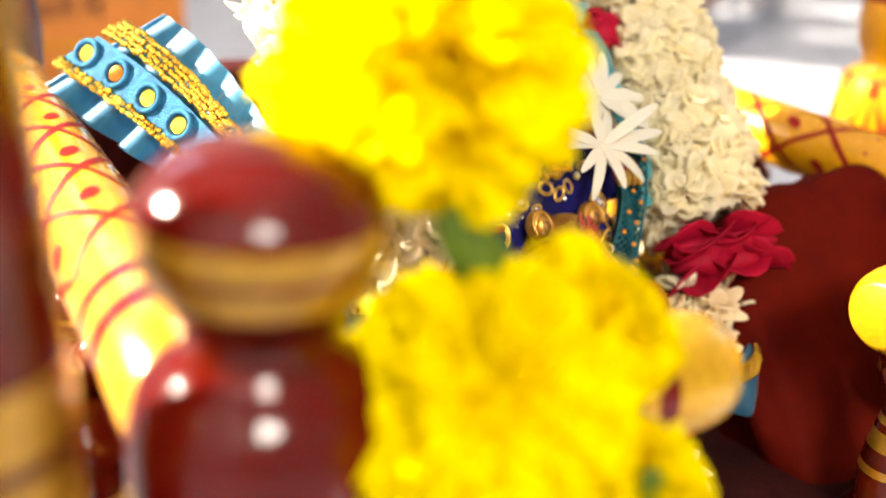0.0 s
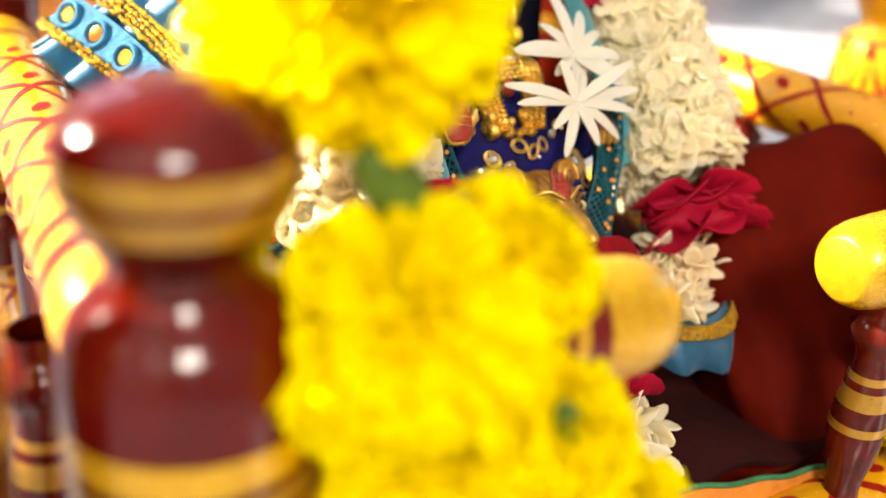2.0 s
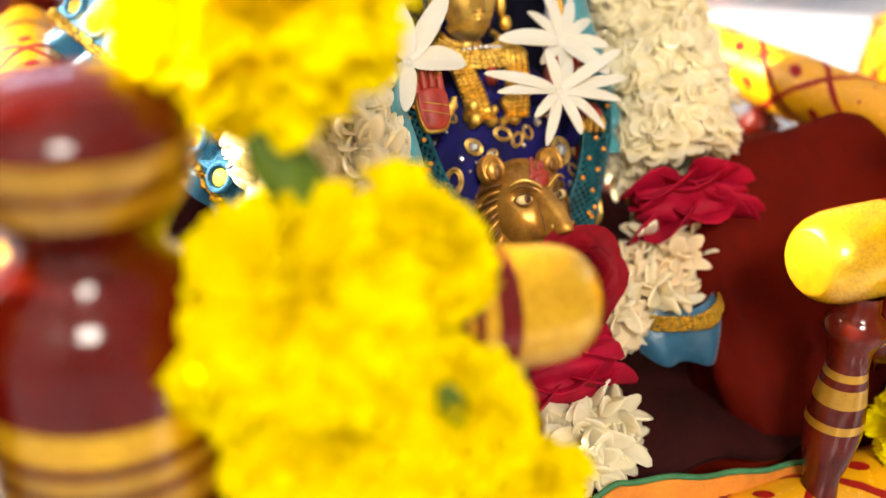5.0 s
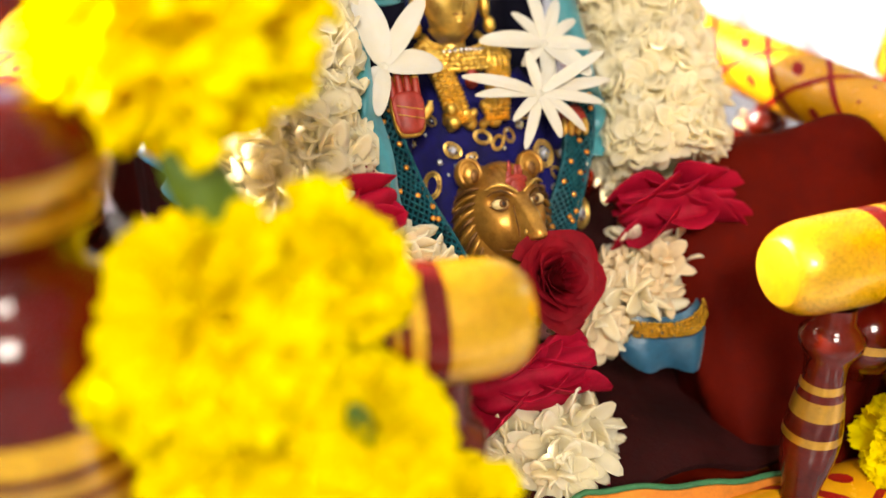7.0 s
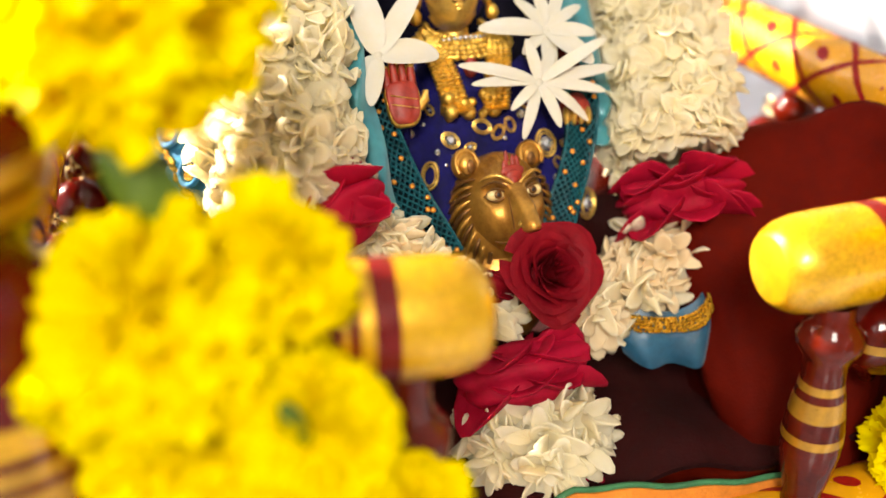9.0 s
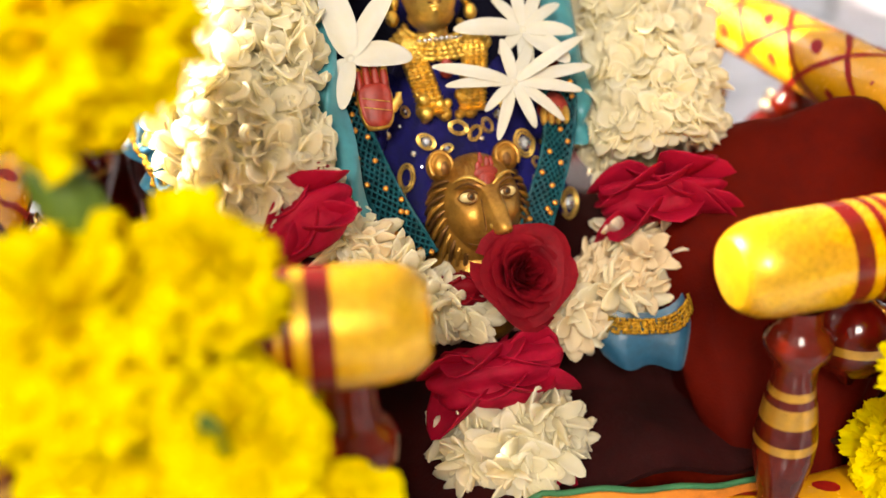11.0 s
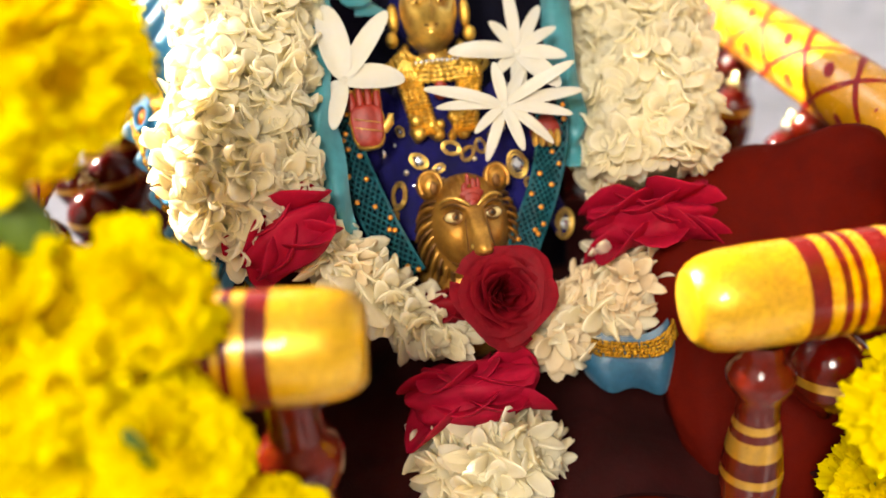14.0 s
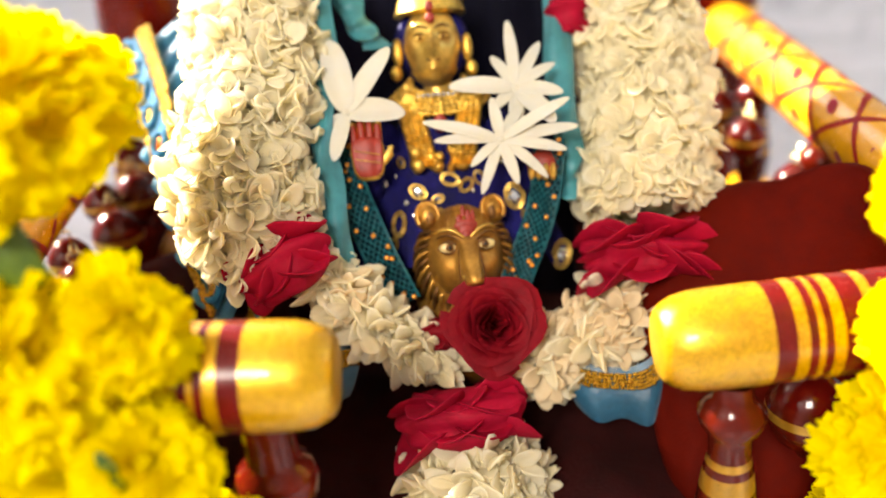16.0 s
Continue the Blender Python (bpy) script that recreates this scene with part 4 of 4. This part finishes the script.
def marigold_mesh(seed, R=.036, n=120):
    """A full head of broad frilled petals that bulge in uneven lobes."""
    rng = random.Random(seed)
    bm = bmesh.new()
    for i in range(n):
        f = (i + .5) / n
        th = math.acos(1 - 1.55 * f) + rng.uniform(-.10, .10)
        ph = i * 2.39996 + rng.uniform(-.35, .35)
        d = Vector((math.sin(th) * math.cos(ph), math.sin(th) * math.sin(ph), math.cos(th)))
        axis = Vector((0, 0, 1)) - d * d.z
        axis = axis.normalized() if axis.length > .05 else Vector((math.cos(ph), math.sin(ph), 0))
        side = axis.cross(d).normalized()
        m = Matrix((d, side, axis)).transposed().to_4x4()
        m.translation = d * R * (.42 + .30 * noise.noise(d * 1.9 + Vector((seed * 5.3, 0, 0)))) - Vector((0, 0, R * .10))
        m = m @ Matrix.Rotation(rng.uniform(-1.3, 1.3), 4, "X") @ Matrix.Rotation(rng.uniform(-.25, .50), 4, "Y")
        frill(bm, m, R * rng.uniform(.46, .64), R * rng.uniform(.58, .92), rng.uniform(.0, .40), rng.uniform(.06, .12), rng, 1 if f < .10 or rng.random() < .12 else 0)
    ball(bm, (0, 0, -R * .06), (R * .50, R * .50, R * .50), None, 1, 24, 16)
    cal = lathe(bmesh.new(), [(-R * .95, .004, 0), (-R * .8, .007, 0), (-R * .45, .010, 0), (-R * .2, .013, 0)], 14)
    return finish("petals", bm, [MARIGOLD, MARIGOLD_DEEP], True, 179), finish("marigold", cal, STEM)


MARI = [marigold_mesh(s) for s in (1, 2, 3)]


def leaf_mesh(L=.034, W=.017):
    bm = bmesh.new()
    sheet(bm, 14, 8, lambda u, v: Vector((L * u, W * (v - .5) * math.sin(math.pi * min(1, u * .92 + .06)) ** .7, .004 * math.cos((v - .5) * 3) - .006 * u * u)), .0006)
    return finish("leaf", bm, LEAF)


LEAF_ME = leaf_mesh()


def marigold_garland(label, flowers, leaves, cord):
    ob = thing("marigold_garland", label, "garland", group="marigold garlands")
    for k, (p, ax, s, spin) in enumerate(flowers):
        f = part("marigold", MARI[k % 3][1], None, ob, at=aim(p, ax, spin, s) @ Matrix.Diagonal((1, 1, .80, 1)))
        tagged(part("petals", MARI[k % 3][0], None, f, "ruffled bright yellow petals"), kind="stuff")
    for p, ax, spin, s in leaves:
        along_x = Vector(ax).normalized()
        face = (Vector((-.15, -.80, .58)) - along_x * along_x.dot(Vector((-.15, -.80, .58)))).normalized()
        m = Matrix((along_x, face.cross(along_x), face)).transposed().to_4x4()
        m.translation = p
        part("leaf", LEAF_ME, None, ob, "green leaf", at=m @ Matrix.Rotation(spin, 4, "X") @ Matrix.Scale(s, 4))
    bm = bmesh.new()
    tube(bm, spline(cord, 30), .0012, 8)
    part("string", bm, STEM, ob)
    return ob


marigold_garland("bright yellow marigold garland hanging by the maroon post",
                 [((.112, .212, .250), (-.25, -.30, .92), 1.10, .3), ((.110, .172, .178), (-.25, -.35, .90), .98, 1.1), ((.1330, .1760, .1640), (.3, -.5, .8), .72, 5.1), ((.1470, .1750, .1870), (.55, -.30, .80), .63, 2.0), ((.120, .166, .138), (-.10, -.55, .8), .92, 2.3),
                  ((.1500, .1530, .1490), (.50, -.50, .70), .62, 3.1), ((.1745, .1480, .1180), (.3, -.5, .8), .46, 0.7), ((.128, .172, .092), (.1, -.95, .2), 1.1, 4.0)],
                 [((.1050, .1880, .2190), (.6, -.25, -.72), .2, .92), ((.1130, .1890, .2200), (.25, -.35, -.85), -.5, .80), ((.1420, .1440, .1640), (.25, -.2, -.9), .3, .45)],
                 [(.085, .23, .29), (.108, .205, .25), (.120, .185, .20), (.128, .182, .15), (.125, .190, .09)])
marigold_garland("bright yellow marigold garland hanging beside the cushion",
                 [((.416, .186, .206), (-.3, -.6, .7), .78, .5), ((.414, .178, .156), (-.5, -.6, .6), .82, 1.9), ((.404, .182, .106), (-.5, -.6, .6), .82, 2.7), ((.408, .212, .040), (-.6, -.4, .65), .64, .2)],
                 [], [(.44, .19, .26), (.420, .186, .22), (.418, .188, .16), (.410, .195, .10), (.404, .21, .04)])


def spoon(bm, m, L, W, T, curl, nu=10, nv=8, base=.42):
    """A thick rounded waxy petal from the origin along x, bowed towards z."""
    g = bmesh.ops.create_uvsphere(bm, u_segments=nu, v_segments=nv, radius=1)
    for v in g["verts"]:
        x, y, z = v.co
        u = (x + 1) / 2
        w = base + (1 - base) * math.sin(min(1, u * 1.3) * math.pi / 2)
        v.co = m @ Vector((L * u, W * .5 * y * w, T * z + .24 * W * y * y - curl * L * u * u))


def bloom_mesh(seed, r=.0132, mat=None, wide=1.0):
    """A plump double bloom of rounded petals."""
    rng = random.Random(seed)
    bm = bmesh.new()
    for k in range(15):
        tilt = rng.uniform(.10, 1.15)
        m = Matrix.Translation([rng.uniform(-.22, .22) * r for _ in range(3)]) @ Matrix.Rotation(k * 2.39996 + rng.uniform(-.5, .5), 4, "Z") @ Matrix.Rotation(-tilt, 4, "Y") @ Matrix.Rotation(rng.uniform(-.6, .6), 4, "X")
        spoon(bm, m, r * rng.uniform(.75, 1.12), r * wide * rng.uniform(.58, .88), r * .07, rng.uniform(-.05, .38), 12, 7)
    return finish("floret", bm, mat or CREAM, True, 179)


FLO = [bloom_mesh(s, .0140) for s in range(8)]
FLO_OLD = [bloom_mesh(s + 10, .0150, AGED_PETAL, .75) for s in range(3)]
FLO_LONG = [bloom_mesh(s + 20, .0185, None, .60) for s in range(3)]


def strand(parent, pts, radii, count, blooms, seed, core=True, spread=.6):
    """Blooms strung thickly round a cord; radii along it."""
    rng = random.Random(seed)
    line = spline(pts, 60)
    rl = lambda u: radii[min(int(u * (len(radii) - 1)), len(radii) - 2)] * (1 - (u * (len(radii) - 1)) % 1) + radii[min(int(u * (len(radii) - 1)), len(radii) - 2) + 1] * ((u * (len(radii) - 1)) % 1) if u < 1 else radii[-1]
    if core:
        bm = bmesh.new()
        tube(bm, line, [max(.003, rl(i / 60) - .014) for i in range(61)], 18)
        part("cord", bm, CREAM, parent, "densely strung petal core")
    for i in range(count):
        u = (i + rng.random()) / count
        p = spl(line, u)
        d = (spl(line, min(1, u + .02)) - spl(line, max(0, u - .02))).normalized()
        a = i * 2.39996 + rng.uniform(-.3, .3)
        s = d.cross(Vector((0, .5, .85))).normalized()
        w = d.cross(s)
        n = math.cos(a) * s + math.sin(a) * w
        r = rl(u)
        out = (n + d * rng.uniform(-spread, spread)).normalized()
        part("floret", blooms[rng.randrange(len(blooms))], None, parent, at=aim(p + n * (r - rng.uniform(.0095, .0130)), out, rng.uniform(0, 6.3), rng.uniform(.8, 1.2)))


garland = thing("flower_garland", "cream tuberose garland with red roses round the idol", "garland")
strand(garland, [(.159, .425, .250), (.160, .398, .226), (.163, .366, .200), (.156, .334, .170), (.160, .322, .152), (.170, .315, .140)], [.034, .034, .033, .034, .032, .027], 290, FLO, 1)
strand(garland, [(.352, .452, .232), (.356, .425, .207), (.360, .404, .182), (.353, .372, .152), (.350, .357, .136), (.349, .350, .130)], [.032, .033, .034, .035, .034, .031], 290, FLO, 2)
strand(garland, [(.346, .326, .098), (.336, .320, .092), (.321, .312, .086), (.304, .305, .079), (.289, .300, .075)], [.014, .019, .020, .018, .016], 44, FLO_OLD + FLO_LONG[:2], 3)
strand(garland, [(.187, .312, .131), (.198, .309, .120), (.211, .304, .106), (.226, .301, .092), (.244, .300, .080)], [.008, .010, .012, .013, .013], 30, FLO_LONG + FLO_OLD[:1], 4)
strand(garland, [(.253, .271, .048), (.254, .268, .041), (.254, .266, .034), (.254, .264, .028)], [.021, .030, .033, .025], 46, FLO[:2] + FLO_LONG, 5)


def rose_mesh(seed, R=.024, mat=None, squash=1.0, n=26):
    rng = random.Random(seed)
    bm = bmesh.new()
    for i in range(n):
        f = i / (n - 1)
        rad = R * (.08 + .62 * f)
        a0 = i * 2.399 + rng.uniform(-.2, .2)
        span = 1.5 - .35 * f + rng.uniform(-.1, .2)
        h = R * (.95 - .20 * f) * squash
        flare = .10 + .75 * f ** 1.6
        ph = rng.uniform(0, 6)

        def at(u, v, rad=rad, a0=a0, span=span, h=h, flare=flare, ph=ph, f=f):
            a = a0 + (u - .5) * span * 2
            edge = 1 - .22 * abs(2 * u - 1) ** 2.5
            r = rad * (.55 + .45 * math.sin(v * math.pi / 2)) + flare * R * .45 * v ** 3 + R * .045 * math.sin(u * 9 + ph) * v * (1 + f)
            z = -R * .45 * squash + h * edge * v * (1.5 - .5 * v) - flare * R * .16 * v ** 5
            return Vector((r * math.cos(a), r * math.sin(a), z))
        sheet(bm, 10, 7, at)
    ball(bm, (0, 0, -R * .38 * squash), (R * .55, R * .55, R * .16), None, 0, 14, 8)
    return finish("rose", bm, mat or ROSE_RED, True, 179)


def petal_bunch(seed, half, mat, n=46):
    """Broad rose petals strung flat, one layer upon the other."""
    rng = random.Random(seed)
    bm = bmesh.new()
    for v in ball(bm, (0, 0, 0), (half[0] * .86, half[1] * .90, half[2] * 1.02), None, 0, 40, 30):
        p = v.co
        fold = math.sin(p.z / half[2] * 6.5 + 2.6 * noise.noise(p * 60 + Vector((seed, 0, 0))))
        v.co = Vector((p.x, p.y, p.z)) * (1 + .10 * fold + .10 * noise.noise(p * 95 + Vector((0, seed, 0))))
    layers = max(2, n // 20)
    for k in range(layers):
        z = half[2] * (2 * (k + .5) / layers - 1) * .8
        for i in range(7):
            a = 2 * math.pi * (i + rng.uniform(-.3, .3)) / 7 + k * .45
            rr = math.hypot(half[0] * math.cos(a), half[1] * math.sin(a)) * rng.uniform(.88, 1.12)
            m = Matrix.Translation((0, 0, z)) @ Matrix.Rotation(a, 4, "Z") @ Matrix.Rotation(-z / half[2] * .25 + rng.uniform(-.14, .14), 4, "Y") @ Matrix.Rotation(rng.uniform(-.25, .25), 4, "X")
            spoon(bm, m, rr, rng.uniform(.9, 1.2) * min(.034, half[0] * 1.1), .0016, rng.uniform(.0, .30), 16, 12)
    return finish("rose_petals", bm, mat, True, 179)


part("rose", rose_mesh(1, .0225), None, garland, "deep red open rose", at=aim((.2680, .2920, .1040), (.18, -.80, .58), .4))
bm_r = petal_bunch(12, (.034, .021, .0135), ROSE_PINK, 56)
part("rose", bm_r, None, garland, "crimson rose seen from its side", at=pose(.250, .273, .0665, -30, -6, 0))
part("rose_petals", petal_bunch(3, (.037, .022, .0115), ROSE_PINK, 64), None, garland, "bunch of crimson rose petals", at=pose(.344, .322, .1165, -35, 4, -4))
part("rose_petals", petal_bunch(4, (.026, .018, .013), ROSE_PINK, 54), None, garland, "bunch of crimson rose petals", at=pose(.176, .299, .139, -35, -28, 8))
part("rose_petals", petal_bunch(5, (.022, .014, .011), ROSE_PINK), None, garland, "bunch of crimson rose petals", at=pose(.262, .256, .020, -20, 0, 0))
part("rose_petals", petal_bunch(6, (.012, .012, .012), ROSE_PINK, 20), None, garland, "bunch of crimson rose petals", at=pose(.321, .416, .212, -20, 0, 0))
part("rose_petals", petal_bunch(8, (.012, .010, .008), ROSE_RED, 18), None, garland, "dark red rose petals", at=pose(.242, .304, .094, -20, 0, 0))


def tuberose(centre, axis, rays, label):
    """A single white bloom with long narrow petals; rays: (angle, length, width)."""
    rng = random.Random(int(centre[0] * 1e5))
    ob = tagged(new("tuberose_bloom"), label, "flower", "tuberose blooms")
    ob.empty_display_size = .01
    ob.matrix_basis = aim(centre, axis)
    for ang, L, W in rays:
        bm = bmesh.new()
        spoon(bm, Matrix(), L * 1.05, W * .84, .0013, rng.uniform(.02, .38), 20, 14, 1.08)
        part("petal", bm, WHITE_PETAL, ob, at=Matrix.Rotation(radians(ang), 4, "Z") @ Matrix.Rotation(rng.uniform(-.35, .05), 4, "Y"))
    bm = bmesh.new()
    ball(bm, (0, 0, -.002), (.003, .003, .004), None, 0, 12, 8)
    part("heart", bm, WHITE_PETAL, ob)
    return ob


FACE = (-.05, -.72, .69)
tuberose((.2065, .357, .1885), FACE, [(102, .036, .0170), (54, .036, .0120), (0, .026, .0150), (-124, .026, .0150), (-104, .024, .0095)], "white waxy tuberose bloom tucked beside the raised palm")
tuberose((.2790, .348, .172), FACE, [(166, .036, .0075), (180, .030, .0065), (100, .020, .007), (60, .022, .007), (26, .036, .0075), (8, .036, .0075), (-12, .030, .007), (-40, .026, .0065), (-72, .022, .007), (-112, .026, .0065), (-140, .018, .006)], "white waxy tuberose bloom with spread narrow petals")
tuberose((.2890, .368, .190), FACE, [(176, .031, .011), (120, .022, .007), (94, .036, .0075), (64, .028, .0075), (35, .022, .007), (-12, .022, .009), (-50, .027, .012), (-92, .022, .009), (-140, .016, .007)], "white waxy tuberose bloom with spread narrow petals")


# ---- hanging ornaments ----
def bauble(p, r, hook=True):
    ob = thing("wooden_bauble", "turned maroon wooden bauble with a gold band on a ring", "ornament", pose(*p), "hanging baubles")
    rows = [(-1.5, 0, 0), (-1.4, .18, 0), (-1.05, .30, 0), (-.8, .75, 0), (-.3, .98, 0), (-.12, 1.0, 1), (.12, 1.0, 0), (.45, .90, 2), (.8, .62, 2), (1.0, .30, 2), (1.05, 0, 2)]
    part("body", lathe(bmesh.new(), [(a * r, b * r, c) for a, b, c in rows], 32), [MAROON, GOLD_BAND, RED_LACQ], ob)
    for k in range(2):
        bm = bmesh.new()
        c = r * (1.22 + .36 * k)
        tube(bm, [(.28 * r * math.cos(a) * (1 - k), .28 * r * math.cos(a) * k, c + .28 * r * math.sin(a)) for a in (2 * math.pi * i / 18 for i in range(18))], r * .055, 6, 0, True)
        part("ring", bm, WIRE, ob, "gold wire ring")
    return ob


bauble((.393, .236, .086), .0175)
for x, y, z, r in ((.058, .36, .104, .015), (.060, .42, .106, .015), (.056, .48, .104, .015), (.052, .54, .106, .015), (.463, .446, .088, .0145), (.449, .50, .100, .013), (.447, .56, .10, .013), (.046, .335, .112, .012), (.044, .385, .110, .012), (.042, .455, .112, .012), (.040, .29, .112, .012)):
    bauble((x, y, z), r)


# ---- beyond the throne ----
def bowl(p, r, h, mat, label):
    bm = bmesh.new()
    lathe(bm, [(0, 0, 0), (0, r * .55, 0), (h * .3, r * .85, 0), (h * .8, r, 0), (h, r * 1.06, 0), (h * .98, r * .98, 0), (h * .35, r * .78, 0), (h * .1, 0, 0)], 36)
    ob = part("bowl", bm, mat, at=pose(*p))
    return tagged(ob, label, "bowl", "vessels on the floor")


rng = random.Random(21)
for x, y, r in ((1.50, 1.52, .060), (1.60, 1.60, .055), (1.68, 1.66, .06), (1.46, 1.66, .055), (1.80, 1.70, .05)):
    bowl((x, y, FLOOR_Z), r, r * .9, STEEL, "small polished steel bowl standing on the floor")
bowl((1.62, 1.86, FLOOR_Z), .16, .19, CLAY, "wide brown clay pot on the floor")

sign = thing("orange_box", "orange cardboard box with black lettering", "box", pose(0.155, 1.20, FLOOR_Z))
words = bpy.data.curves.new("lettering", "FONT")
words.body, words.size, words.extrude, words.align_x = "\u091a\u093e\u092e\u0941\u0902\u0921\u093e\u092f\u0948 \u093f\u0935", .030, .0004, "CENTER"
words.materials.append(INK)
lettering = new("lettering", words)
lettering.parent = sign
lettering.matrix_basis = pose(-.015, -.0015, .128, 90, 0, 0)
tagged(lettering, "black printed lettering")
part("carton", box(bmesh.new(), -.14, .14, 0, .12, 0, .30, .003), CARD, sign)
bm = bmesh.new()
box(bm, -.14, .14, -.002, 0, .095, .101)
part("stripe", bm, YELLOW, sign, "yellow stripe")

CABLE = principled("grey_cable_sheath", (0.10, 0.10, 0.11), 0.5, var=0.2, scale=40)
for run in (((1.16, 1.46), (1.123, 1.348), (1.068, 1.20), (1.001, 1.066), (.957, .99), (.90, .93)), ((1.13, 1.46), (1.075, 1.363), (1.00, 1.24), (.953, 1.163), (.90, 1.08))):
    bm = bmesh.new()
    tube(bm, spline([(x, y, FLOOR_Z + .0075) for x, y in run], 40), .0026, 8)
    tagged(part("cable", bm, CABLE), "thin grey cable lying on the marble floor", "cable", "floor cables")

# ---- marble tiles of the floor ----
bm = bmesh.new()
box(bm, -TILE / 2 + .001, TILE / 2 - .001, -TILE / 2 + .001, TILE / 2 - .001, -.008, 0, .0012)
tile_me = finish("tile", bm, MARBLE, False)
for i in range(-5, 9):
    for j in range(-5, 9):
        part("tile", tile_me, None, floor, at=pose(i * TILE - .26, j * TILE - .33, 0.004))
